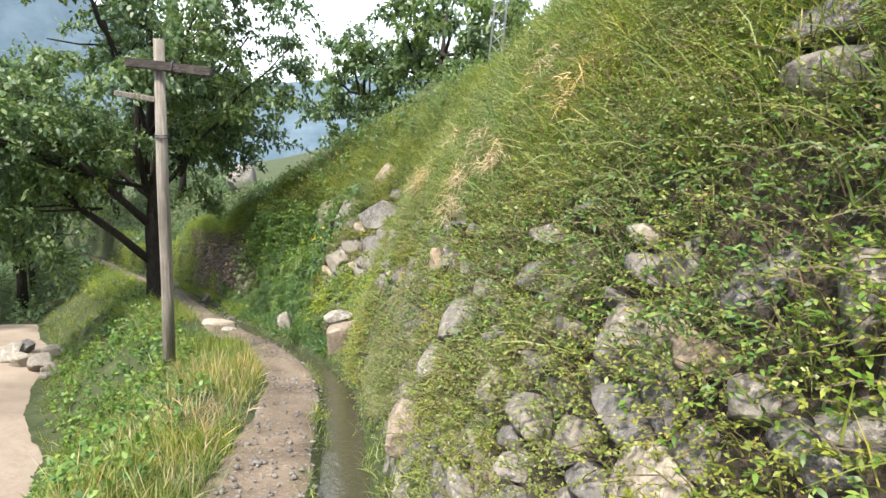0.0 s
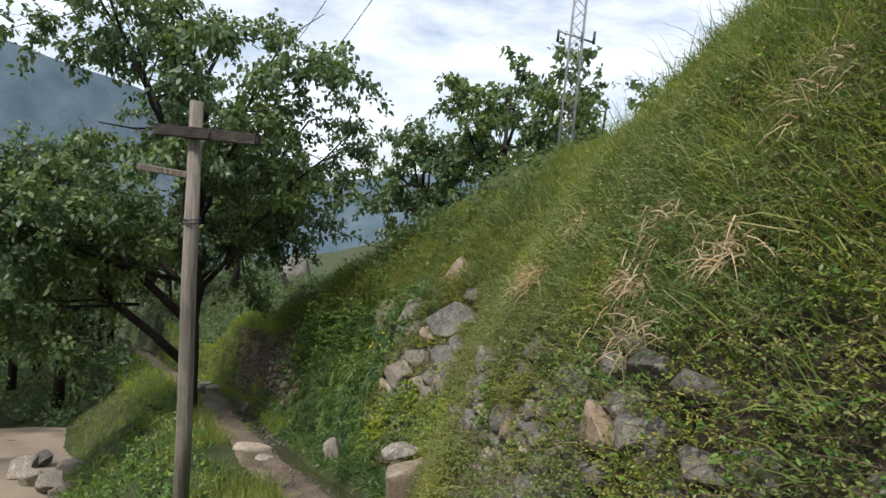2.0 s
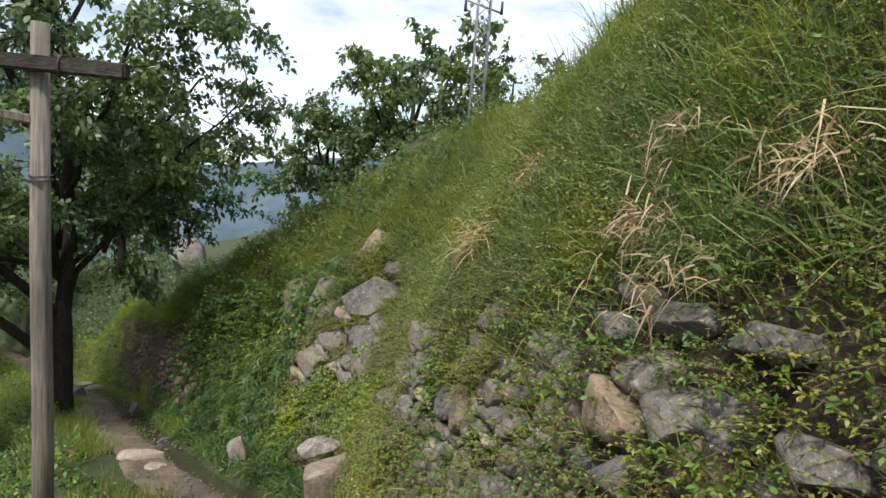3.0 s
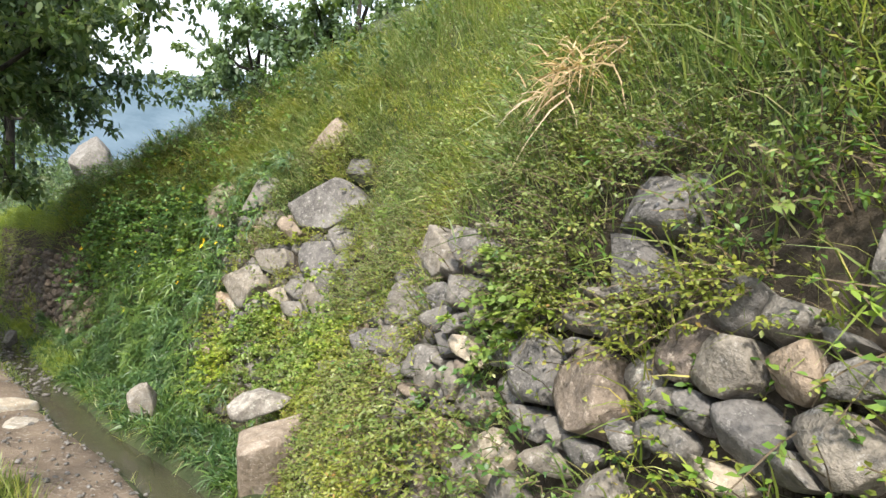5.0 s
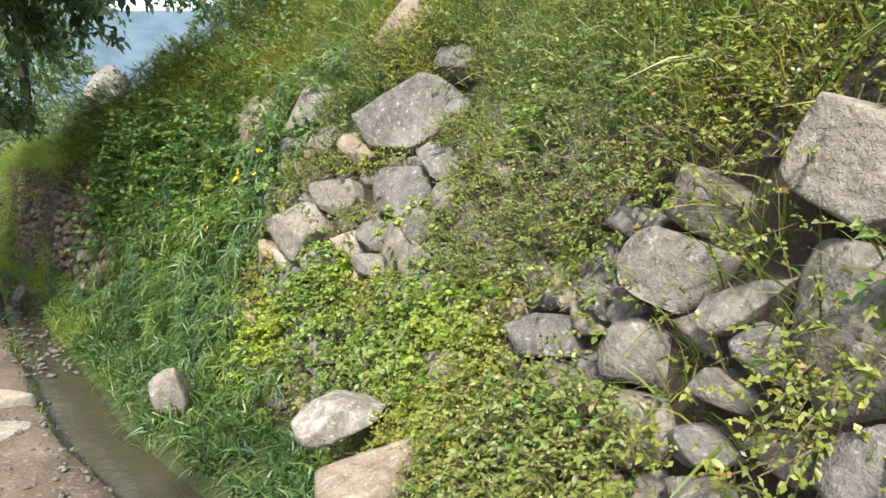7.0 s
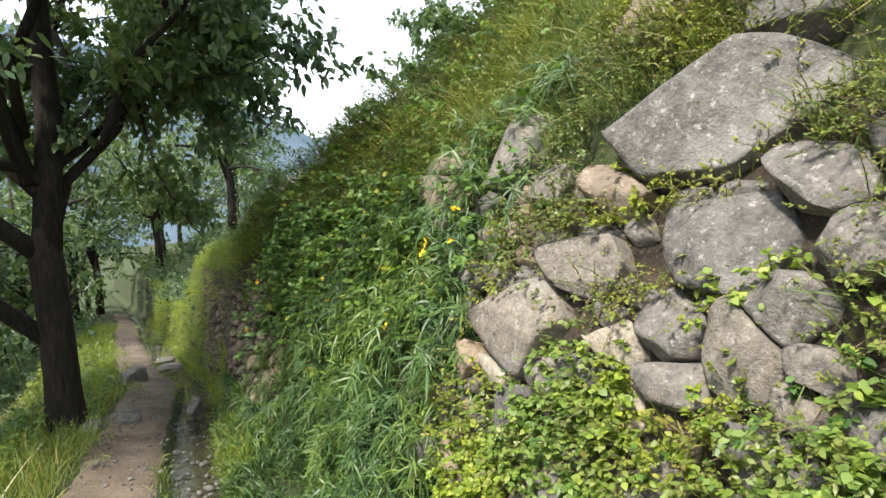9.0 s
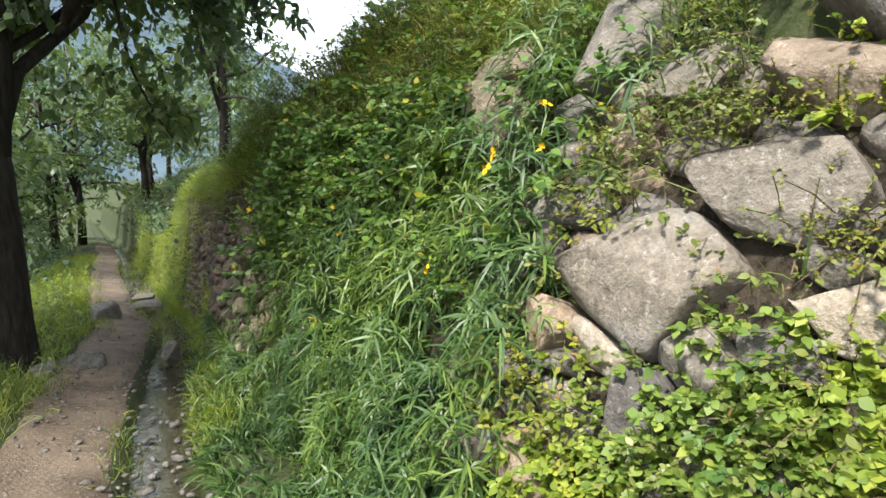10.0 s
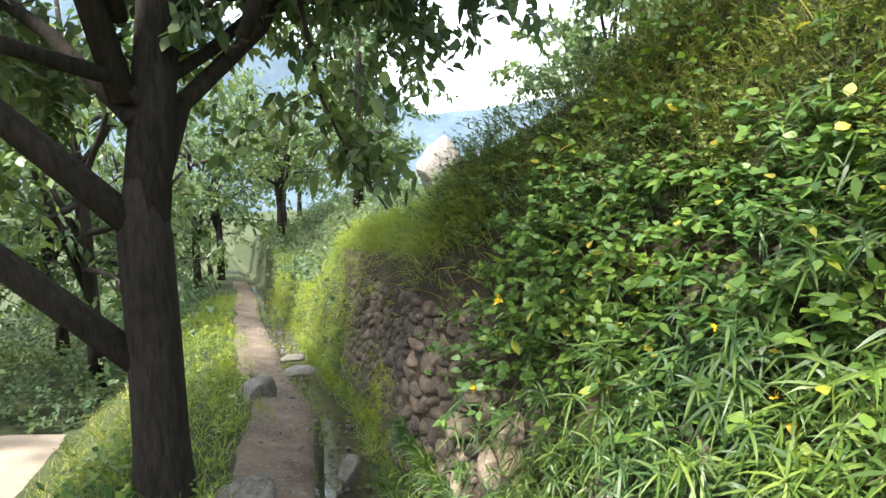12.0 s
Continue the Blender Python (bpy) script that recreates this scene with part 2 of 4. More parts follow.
def land(v, u):
    """Point of the ground at foot parameter v and offset u (arrays)."""
    v, u = np.broadcast_arrays(np.asarray(v, float), np.asarray(u, float))
    x, y, nx, ny = foot(v)
    un = np.clip(u, -9, 9)
    uf = u - un
    X, Y = x + un * nx + uf * 0.93, y + un * ny + uf * 0.36
    low = np.interp(u, [-260, -60, -14, -9, -7.6, -3.6, -3.2, -2.1, -1.6, -1.0, -0.9, -0.55, -0.5, -0.44, -0.12, -0.06],
                    [-60, -22, -5, -2.2, -1.52, -1.5, -1.42, -0.28, -0.03, 0.03, 0.0, 0.0, 0.0, -0.13, -0.14, 0.0])
    r, k = recess(v), batter(v)
    wall = np.clip((u - r) / k, 0, 1.7)
    up = np.interp((u - r - 1.7 * k) / steep(v), UP_U, [a - 1.7 for a in UP_H])
    cap = crest(v) + (ridge(v) - crest(v)) * np.clip((u - 1.2) / 2.2, 0, 1)
    rise = np.minimum(wall + np.maximum(up, 0), cap + 0.10 * np.clip(u - 1, 0, 12))
    z = fall(Y) + np.where(u < -0.06, low, np.clip(u, 0, 0.05) + rise)
    return X, Y, z


def bank(v, h):
    """Point on the face of the bank and the face's outward normal."""
    u = bank_u(v, h)
    x, y, nx, ny = foot(v)
    un = np.clip(u, -9, 9)
    P = np.stack([x + un * nx + (u - un) * 0.93, y + un * ny + (u - un) * 0.36, fall(y + u * ny) + h], -1)
    du = (bank_u(v, np.asarray(h) + 0.05) - bank_u(v, np.asarray(h) - 0.05)) / 0.1
    k = 1 / np.sqrt(1 + du * du)
    N = np.stack([-nx * k, -ny * k, du * k], -1)
    return P, N


# ---- building helpers ----
def mesh_object(name, verts, faces, mat, parent=None, label="", smooth=True):
    me = bpy.data.meshes.new(name)
    me.from_pydata([tuple(p) for p in np.asarray(verts).tolist()], [], [tuple(f) for f in np.asarray(faces).tolist()] if isinstance(faces, np.ndarray) else faces)
    me.polygons.foreach_set("use_smooth", [smooth] * len(me.polygons))
    me.materials.append(mat)
    ob = new(name, me)
    if parent:
        ob.parent = parent
    if label:
        tagged(ob, label)
    return ob


def part(name, bm, mat, parent=None, label="", smooth=False):
    me = bpy.data.meshes.new(name)
    for f in bm.faces:
        f.smooth = smooth
    bm.to_mesh(me)
    bm.free()
    me.materials.append(mat)
    ob = new(name, me)
    if parent:
        ob.parent = parent
    if label:
        tagged(ob, label)
    return ob


def grid_faces(rows, cols):
    i, j = np.meshgrid(np.arange(rows - 1), np.arange(cols - 1), indexing="ij")
    a = (i * cols + j).ravel()
    return np.stack([a, a + 1, a + cols + 1, a + cols], -1)


def unit(a):
    return a / np.maximum(np.linalg.norm(a, axis=-1, keepdims=True), 1e-6)


def blade_arrays(base, way, length, width, droop, widths, side=None):
    """Leaves or blades as curved strips: base and way (n,3), length, width and droop (n,). widths: the outline from root to tip."""
    n, k = len(base), len(widths)
    s = np.linspace(0, 1, k)
    up = np.array([0, 0, 1.0])
    if side is None:
        side = unit(np.cross(way, unit(rng.normal(size=(n, 3)))))
    mid = base[:, None] + way[:, None] * (length[:, None] * s)[..., None]
    mid[..., 2] -= (droop * length)[:, None] * s ** 2
    half = side[:, None] * (0.5 * width[:, None] * np.array(widths))[..., None]
    pts, faces, idx = [], [], 0
    cols = []
    for i, w in enumerate(widths):
        if w < 1e-3:
            cols.append((idx,))
            pts.append(mid[:, i:i + 1])
            idx += 1
        else:
            cols.append((idx, idx + 1))
            pts.append(np.stack([mid[:, i] - half[:, i], mid[:, i] + half[:, i]], 1))
            idx += 2
    for a, b in zip(cols, cols[1:]):
        if len(a) == 2 and len(b) == 2:
            faces.append((a[0], a[1], b[1], b[0]))
        elif len(a) == 1:
            faces.append((a[0], b[1], b[0], b[0]))
        else:
            faces.append((a[0], a[1], b[0], b[0]))
    V = np.concatenate(pts, 1)
    F = np.array(faces)[None] + (np.arange(n) * idx)[:, None, None]
    return V.reshape(-1, 3), F.reshape(-1, 4)


LEAF = (0.0, 0.9, 0.75, 0.0)
LANCE = (0.35, 1.0, 0.65, 0.0)
BLADE = (1.0, 0.8, 0.45, 0.0)
OVAL = (0.0, 0.85, 1.0, 0.6, 0.0)
SMALL = (0.0, 1.0, 0.0)
FINE = (1.0, 0.7, 0.0)


def leafy(name, chunks, mat, parent=None, label="", category="", kind="stuff"):
    """One mesh out of many leaf strips."""
    vs, fs, off = [], [], 0
    for V, F in chunks:
        vs.append(V)
        fs.append(F + off)
        off += len(V)
    V, F = np.concatenate(vs), np.concatenate(fs)
    tri = F[:, 2] == F[:, 3]
    size = np.where(tri, 3, 4)
    start = np.concatenate([[0], np.cumsum(size)[:-1]])
    keep = np.ones(F.shape, bool)
    keep[tri, 3] = False
    me = bpy.data.meshes.new(name)
    me.vertices.add(len(V))
    me.vertices.foreach_set("co", V.astype(np.float32).ravel())
    me.loops.add(int(size.sum()))
    me.loops.foreach_set("vertex_index", F[keep].astype(np.int32))
    me.polygons.add(len(F))
    me.polygons.foreach_set("loop_start", start.astype(np.int32))
    me.update(calc_edges=True)
    me.materials.append(mat)
    ob = new(name, me)
    if parent:
        ob.parent = parent
    return tagged(ob, label, category, "", kind if not parent else "")


def tube(points, radii, sides=10, wobble=0.0, seed=0):
    """Vertices and faces of a limb along points."""
    P, Rr = np.asarray(points, float), np.asarray(radii, float)
    T = unit(np.gradient(P, axis=0))
    ref = np.array([0.31, 0.95, 0.05])
    A_ = unit(np.cross(T, ref))
    B_ = np.cross(T, A_)
    ang = np.linspace(0, 2 * np.pi, sides, endpoint=False)
    r = Rr[:, None] * (1 + wobble * lumps(3 * np.cos(ang)[None], 3 * np.sin(ang)[None], 2.0 * P[:, 2:3], seed))
    V = P[:, None] + r[..., None] * (np.cos(ang)[None, :, None] * A_[:, None] + np.sin(ang)[None, :, None] * B_[:, None])
    F = []
    n = len(P)
    for i in range(n - 1):
        for j in range(sides):
            k = (j + 1) % sides
            F.append((i * sides + j, i * sides + k, (i + 1) * sides + k, (i + 1) * sides + j))
    F.append(tuple(range((n - 1) * sides, n * sides)))
    F.append(tuple(range(sides - 1, -1, -1)))
    return V.reshape(-1, 3), F


def joined(pieces):
    vs, fs, off = [], [], 0
    for V, F in pieces:
        vs.append(V)
        fs += [tuple(i + off for i in f) for f in F]
        off += len(V)
    return np.concatenate(vs), fs


# ---- ground: one sheet from the valley to the hill ----
vs = np.concatenate([[-300, -120, -60], np.arange(-40, -4, 3.0), np.arange(-4, 30, 0.16), np.arange(30, 70, 3.0), [100, 200, 500]])
us = np.concatenate([[-400, -200, -100, -60, -35, -22, -16, -12, -9, -8.2, -7.6, -6, -5, -4, -3.6], np.arange(-3.3, -1.1, 0.14), np.arange(-1.1, 0.06, 0.06),
                     np.arange(0.08, 1.6, 0.06), np.arange(1.65, 4, 0.2), [4.5, 5.2, 6, 7, 8, 9, 11, 14, 20, 30, 60, 120, 250]])
VV, UU = np.meshgrid(vs, us, indexing="ij")
GX, GY, GZ = land(VV, UU)
rough = np.interp(UU, [-9, -3.4, -2.5, -1.3, -1.0, -0.5, 0.1, 0.4, 2, 9], [0.4, 0.05, 0.12, 0.05, 0.02, 0.012, 0.02, 0.05, 0.12, 0.5])
GZ = GZ + rough * lumps(GX * 1.3, GY * 1.3, 0, 3)
fine_v = (VV > -4) & (VV < 24)
_, _, NX, NY = foot(VV)
back = np.where(fine_v, np.interp(UU, [0.1, 0.2, 2.2, 3.5], [0, 0.08, 0.08, 0]), 0)
GX, GY = GX + back * NX, GY + back * NY
GX = GX + np.where((UU > 0.1) & (UU < 3) & fine_v, 0.02, 0) * lumps(GX * 3, GY * 3, GZ * 3, 4)
ground = mesh_object("ground", np.stack([GX, GY, GZ], -1).reshape(-1, 3), grid_faces(len(vs), len(us)), M_SOIL)
tagged(ground, "overgrown earthy hillside falling to a valley", "ground", "", "structure")


def strip(name, u0, u1, v0, v1, mat, label, lift, dv=0.12, du=0.07, edge=0.05, lump=0.012, level=None, seed=5):
    """A ribbon laid along the path, with ragged edges."""
    v = np.arange(v0, v1, dv)
    w = np.linspace(0, 1, max(3, int((u1 - u0) / du)))
    a = u0 + edge * lumps(v * 2.2, v * 0, 0, seed)
    b = u1 + edge * lumps(v * 2.2, v * 0, 0, seed + 1)
    U = a[:, None] + (b - a)[:, None] * w[None]
    V = np.repeat(v[:, None], len(w), 1)
    X, Y, Z = land(V, U)
    if level is not None:
        Z = fall(Y) + level
    rgh = np.interp(U, [-9, -3.4, -2.5, -1.3, -1.0, -0.5, 0.1], [0.4, 0.05, 0.12, 0.05, 0.02, 0.012, 0.02])
    Z = Z + rgh * lumps(X * 1.3, Y * 1.3, 0, 3) + lift + lump * lumps(X * 6, Y * 6, 0, seed + 2) - 0.03 * ((w == 0) | (w == 1))[None]
    ob = mesh_object(name, np.stack([X, Y, Z], -1).reshape(-1, 3), grid_faces(len(v), len(w)), mat)
    return tagged(ob, label, name.replace("_", " "), "", "structure")


strip("pavement", -1.08, -0.47, -4, 30, M_PATH, "narrow trodden earth footpath with small stones", 0.03, 0.12, 0.07, 0.09).name = "footpath"
strip("road", -7.4, -3.45, -6, 17.5, M_ROAD, "pale dusty earth track below the footpath", 0.03, 0.3, 0.3, 0.12, 0.01)
strip("water", -0.50, -0.07, -4, 30, M_WATER, "shallow muddy water in a narrow channel", 0.0, 0.12, 0.1, 0.0, 0.004, -0.075)
# ---- stones of the dry wall: v, h, width, height, tilt ----
BOULDERS_HIGH = [
    (8.84, 2.14, 1.34, 0.55, 27), (10.01, 2.23, 0.34, 0.40, -1), (9.59, 1.98, 0.35, 0.18, 9), (9.05, 1.88, 0.45, 0.24, -1),
    (10.68, 2.09, 0.55, 0.35, -1), (9.06, 1.57, 0.85, 0.27, -1), (8.56, 1.61, 0.46, 0.32, 19), (8.40, 1.79, 0.32, 0.19, -1),
    (8.30, 1.60, 0.23, 0.16, 14), (9.35, 1.26, 0.70, 0.39, -1), (8.86, 1.36, 0.23, 0.10, -1), (8.64, 1.32, 0.31, 0.20, -11),
    (8.39, 1.40, 0.26, 0.18, 9), (8.44, 1.28, 0.29, 0.25, -26), (8.59, 1.14, 0.32, 0.16, -1), (8.80, 1.26, 0.30, 0.16, -1),
]
BOULDERS_HIGH_MORE = [
    (9.64, 1.08, 0.34, 0.19, -1), (9.17, 0.92, 0.27, 0.18, -1), (9.08, 1.08, 0.31, 0.15, -1), (8.56, 1.42, 0.11, 0.05, -1),
    (8.30, 1.27, 0.18, 0.12, -1), (10.05, 1.94, 0.30, 0.15, -1), (8.88, 1.13, 0.24, 0.13, -1), (8.87, 0.74, 0.18, 0.23, -1),
    (10.73, 2.34, 0.47, 0.20, 8), (9.54, 0.97, 0.16, 0.10, 3), (9.38, 1.05, 0.27, 0.11, 3), (7.79, 0.83, 0.32, 0.16, 9),
    (8.70, 2.52, 0.33, 0.18, 9), (9.42, 2.88, 0.34, 0.44, 9),
]
STONES_MIDDLE = [
    (6.51, 1.68, 0.25, 0.17, -11), (6.41, 1.62, 0.17, 0.06, 9), (6.35, 1.50, 0.18, 0.10, 9), (6.19, 1.52, 0.23, 0.13, 9),
    (6.28, 1.40, 0.19, 0.11, 24), (6.18, 1.39, 0.16, 0.09, 19), (6.20, 1.31, 0.27, 0.07, -13), (6.08, 1.31, 0.24, 0.08, -27),
    (6.31, 1.21, 0.19, 0.13, 9), (6.20, 1.24, 0.09, 0.04, -11), (6.22, 1.14, 0.16, 0.13, 9), (6.10, 1.19, 0.19, 0.10, -26),
    (6.07, 1.25, 0.11, 0.06, -21), (6.14, 1.43, 0.10, 0.04, -6), (6.11, 1.40, 0.06, 0.06, 9), (6.09, 1.46, 0.08, 0.09, 9),
]
STONES_MIDDLE_MORE = [
    (6.29, 1.71, 0.18, 0.11, 9), (6.17, 1.67, 0.11, 0.13, 9), (6.23, 1.78, 0.10, 0.05, 9), (7.26, 1.14, 0.35, 0.20, -1),
    (6.90, 1.20, 0.22, 0.17, -21), (6.89, 1.45, 0.35, 0.18, 9), (7.09, 1.55, 0.18, 0.09, 9), (6.68, 1.38, 0.23, 0.09, 24),
    (6.63, 1.22, 0.14, 0.06, 9), (6.33, 1.08, 0.16, 0.07, 9), (6.32, 0.99, 0.17, 0.08, 9), (6.12, 1.09, 0.14, 0.09, 9),
    (6.57, 1.00, 0.21, 0.11, -6), (6.44, 1.76, 0.11, 0.05, 9), (6.62, 1.07, 0.18, 0.08, 9), (7.37, 1.00, 0.20, 0.11, 9),
]
STONES_MIDDLE_REST = [
    (6.46, 1.15, 0.11, 0.07, 9), (6.24, 1.05, 0.14, 0.07, 9),
]
STONES_NEAR = [
    (5.51, 1.83, 0.21, 0.19, 10), (5.48, 1.65, 0.24, 0.15, -10), (5.53, 1.56, 0.08, 0.05, 10), (5.47, 1.49, 0.16, 0.11, 10),
    (5.45, 1.29, 0.30, 0.22, -25), (5.68, 1.30, 0.20, 0.18, -35), (5.31, 1.37, 0.17, 0.11, -5), (5.21, 1.34, 0.10, 0.07, 10),
    (5.19, 1.26, 0.16, 0.10, 10), (5.50, 1.17, 0.12, 0.06, 10), (5.63, 1.16, 0.19, 0.09, -10), (5.66, 2.01, 0.14, 0.11, 10),
    (5.57, 1.41, 0.14, 0.06, 10), (5.59, 1.48, 0.17, 0.07, 10), (5.52, 1.09, 0.17, 0.07, 10), (5.42, 1.15, 0.16, 0.07, 0),
]
STONES_NEAR_MORE = [
    (5.30, 1.22, 0.14, 0.06, 10), (4.19, 1.47, 0.26, 0.19, -5), (4.38, 1.77, 0.27, 0.12, 5), (4.37, 1.89, 0.22, 0.09, 5),
    (4.09, 1.79, 0.26, 0.12, 15), (4.08, 1.30, 0.19, 0.12, 5),
]
STONES_FIRST = [
    (3.92, 1.51, 0.36, 0.19, -10), (3.75, 1.74, 0.23, 0.10, 5), (3.77, 1.52, 0.16, 0.13, 5), (3.50, 1.47, 0.23, 0.10, 5),
    (3.24, 1.15, 0.33, 0.31, 15), (1.68, 1.34, 0.23, 0.17, -15), (3.42, 0.87, 0.30, 0.22, 5), (2.40, 0.96, 0.18, 0.24, 5),
    (3.44, 0.36, 0.36, 0.35, 25), (2.10, 1.14, 0.20, 0.13, 5), (1.97, 0.96, 0.25, 0.17, 5), (1.62, 0.98, 0.16, 0.15, 5),
    (2.53, 1.50, 0.22, 0.19, 5), (1.75, 1.57, 0.21, 0.09, 5), (2.36, 1.80, 0.28, 0.08, 5), (2.19, 0.53, 0.28, 0.11, 5),
]
STONES_FIRST_MORE = [
    (2.00, 0.85, 0.16, 0.10, 5), (1.90, 0.78, 0.12, 0.15, 5), (3.08, 1.38, 0.28, 0.11, 5), (1.61, 2.30, 0.27, 0.10, 5),
    (1.45, 2.12, 0.28, 0.11, 5), (1.33, 1.34, 0.21, 0.10, 5), (1.09, 1.28, 0.17, 0.11, 5), (1.46, 0.90, 0.19, 0.09, 5),
    (1.45, 1.13, 0.26, 0.14, 5), (3.75, 0.54, 0.24, 0.16, 5), (2.66, 1.18, 0.19, 0.11, 5), (2.03, 1.30, 0.21, 0.11, 5),
    (1.88, 1.68, 0.13, 0.08, 5), (2.62, 1.69, 0.25, 0.10, 5), (1.82, 1.44, 0.15, 0.07, 5),
]
STONES_EDGE = [
    (5.16, 1.57, 0.16, 0.11, 8), (5.04, 1.54, 0.15, 0.08, 3), (5.11, 1.44, 0.17, 0.12, -2), (4.98, 1.46, 0.16, 0.11, -2),
    (4.89, 1.47, 0.10, 0.08, 8), (5.01, 1.33, 0.21, 0.11, -7), (4.88, 1.35, 0.17, 0.11, -2), (5.15, 1.34, 0.12, 0.07, 8),
    (5.04, 1.22, 0.13, 0.06, 8), (4.93, 1.52, 0.08, 0.04, 8), (4.91, 1.28, 0.13, 0.06, 8),
]
PLACED = np.array(BOULDERS_HIGH + BOULDERS_HIGH_MORE + STONES_MIDDLE + STONES_MIDDLE_MORE + STONES_MIDDLE_REST + STONES_NEAR + STONES_NEAR_MORE + STONES_FIRST + STONES_FIRST_MORE + STONES_EDGE)
M_RUBBLE = earth("rubble_earth", (0.03, 0.024, 0.017), (0.08, 0.063, 0.044), (0.13, 0.105, 0.075), 4.0)


def stone_mesh(name, seed, subdiv, blocky, mat, rugged=0.10, cuts=6):
    """A stone two units across: a rounded lump with broken facets."""
    bm = bmesh.new()
    bmesh.ops.create_icosphere(bm, subdivisions=subdiv, radius=1.0)
    r = np.random.default_rng(seed)
    P = np.array([v.co[:] for v in bm.verts])
    q = blocky
    P = P / (np.abs(P) ** q).sum(1, keepdims=True) ** (1 / q)
    for _ in range(cuts):
        d = unit(r.normal(size=3))
        lim = r.uniform(0.55, 0.88)
        over = np.maximum(P @ d - lim, 0)
        P = P - 0.93 * over[:, None] * d
    nrm = unit(P)
    P = P + nrm * (rugged * lumps(P[:, 0] * 1.5, P[:, 1] * 1.5, P[:, 2] * 1.5, seed) + 0.35 * rugged * lumps(P[:, 0] * 5, P[:, 1] * 5, P[:, 2] * 5, seed + 1))[:, None]
    P = P / np.abs(P).max(0)
    for v, p in zip(bm.verts, P):
        v.co = p
    me = bpy.data.meshes.new(name)
    for f in bm.faces:
        f.smooth = True
    bm.to_mesh(me)
    bm.free()
    me.materials.append(mat)
    return me


def stone_frame(v, h, tilt):
    """Place on the bank and the stone's right, up and outward axes."""
    p, n = bank(np.array([v]), np.array([h]))
    p, n = p[0], n[0]
    right = unit(np.cross(np.array([0, 0, 1.0]), n))
    up = np.cross(n, right)
    a = math.radians(tilt)
    return p, right * math.cos(a) + up * math.sin(a), up * math.cos(a) - right * math.sin(a), n


def reach_along(d, stone):
    """How far a stone reaches from its middle along the direction d."""
    _, right, up, _, w, t = stone
    return 1 / math.sqrt((d @ right / (0.5 * w)) ** 2 + (d @ up / (0.5 * t)) ** 2 + 1e-9)


SPHERES = {}


def sphere_points(subdiv):
    if subdiv not in SPHERES:
        bm = bmesh.new()
        bmesh.ops.create_icosphere(bm, subdivisions=subdiv, radius=1.0)
        SPHERES[subdiv] = (np.array([v.co[:] for v in bm.verts]), [[v.index for v in f.verts] for f in bm.faces])
        bm.free()
    return SPHERES[subdiv]


def fitted_stone(stone, near, deep, sink, mat, seed, subdiv, parent, cuts=9):
    """A broken block that fits between its neighbours in the dry wall."""
    p, right, up, n, w, t = stone
    r = np.random.default_rng(seed)
    S, faces = sphere_points(subdiv)
    q = r.uniform(4.0, 7.5)
    P = S / (np.abs(S) ** q).sum(1, keepdims=True) ** (1 / q)
    # broken faces, the front one the flattest
    for k in range(cuts):
        d = unit(r.normal(size=3) * np.array([1, 1, 0.55]))
        if k < 3:
            d = unit(np.array([r.normal(0, 0.3), r.normal(0.1, 0.3), 1.0]))
        over = np.maximum(P @ d - r.uniform(0.62, 0.92), 0)
        P = P - 0.96 * over[:, None] * d
    P = P * np.array([w / 2, t / 2, deep / 2])
    for other in near:
        gap = other[0] - p
        flat = np.array([gap @ right, gap @ up])
        far = np.linalg.norm(flat)
        if far < 0.02:
            continue
        d = (right * flat[0] + up * flat[1]) / far
        mine, its = reach_along(d, stone), reach_along(d, other)
        lim = max(far * mine / (mine + its) - 0.007, 0.3 * mine)
        d2 = np.array([flat[0] / far, flat[1] / far, 0.0])
        over = np.maximum(P @ d2 - lim, 0)
        P = P - 0.94 * over[:, None] * d2
    small = min(w, t)
    nr = unit(P)
    o = r.uniform(0, 50, 3)
    f = 5.0 / max(small, 0.08)
    P = P + nr * (0.022 * small * lumps((P[:, 0] + o[0]) * f * 0.4, (P[:, 1] + o[1]) * f * 0.4, P[:, 2] * f * 0.4, seed % 97)
                  + 0.010 * small * lumps((P[:, 0] + o[0]) * f * 1.5, (P[:, 1] + o[1]) * f * 1.5, P[:, 2] * f * 1.5, seed % 89))[:, None]
    ob = mesh_object("stone", P, faces, mat)
    ob.parent = parent
    m = Matrix((Vector(right), Vector(up), Vector(n))).transposed().to_4x4()
    m.translation = Vector(p - n * deep * sink)
    ob.matrix_world = m
    return ob


def wall_core(name, v0, v1, h0, h1, mat, label):
    v, h = np.arange(v0, v1, 0.1), np.linspace(h0, h1, 22)
    V, H = np.meshgrid(v, h, indexing="ij")
    P, N = bank(V, H)
    P = P + N * (-0.01 + 0.02 * lumps(P[..., 0] * 5, P[..., 1] * 5, P[..., 2] * 5, 21))[..., None]
    ob = mesh_object(name, P.reshape(-1, 3), grid_faces(len(v), len(h)), mat)
    return tagged(ob, label, "stone wall", "", "structure")


wall_east = wall_core("wall_east", -2.0, 6.05, 0.02, 2.0, M_RUBBLE, "leaning dry stone retaining wall overgrown with creepers")
wall_south = wall_core("wall_south", 6.0, 12.6, 0.02, 2.0, M_RUBBLE, "leaning dry wall of large grey boulders and creepers")
wall_north = wall_core("wall_north", 12.5, 16.1, 0.0, 1.86, M_RUBBLE, "old dry stone wall of small dark stones")

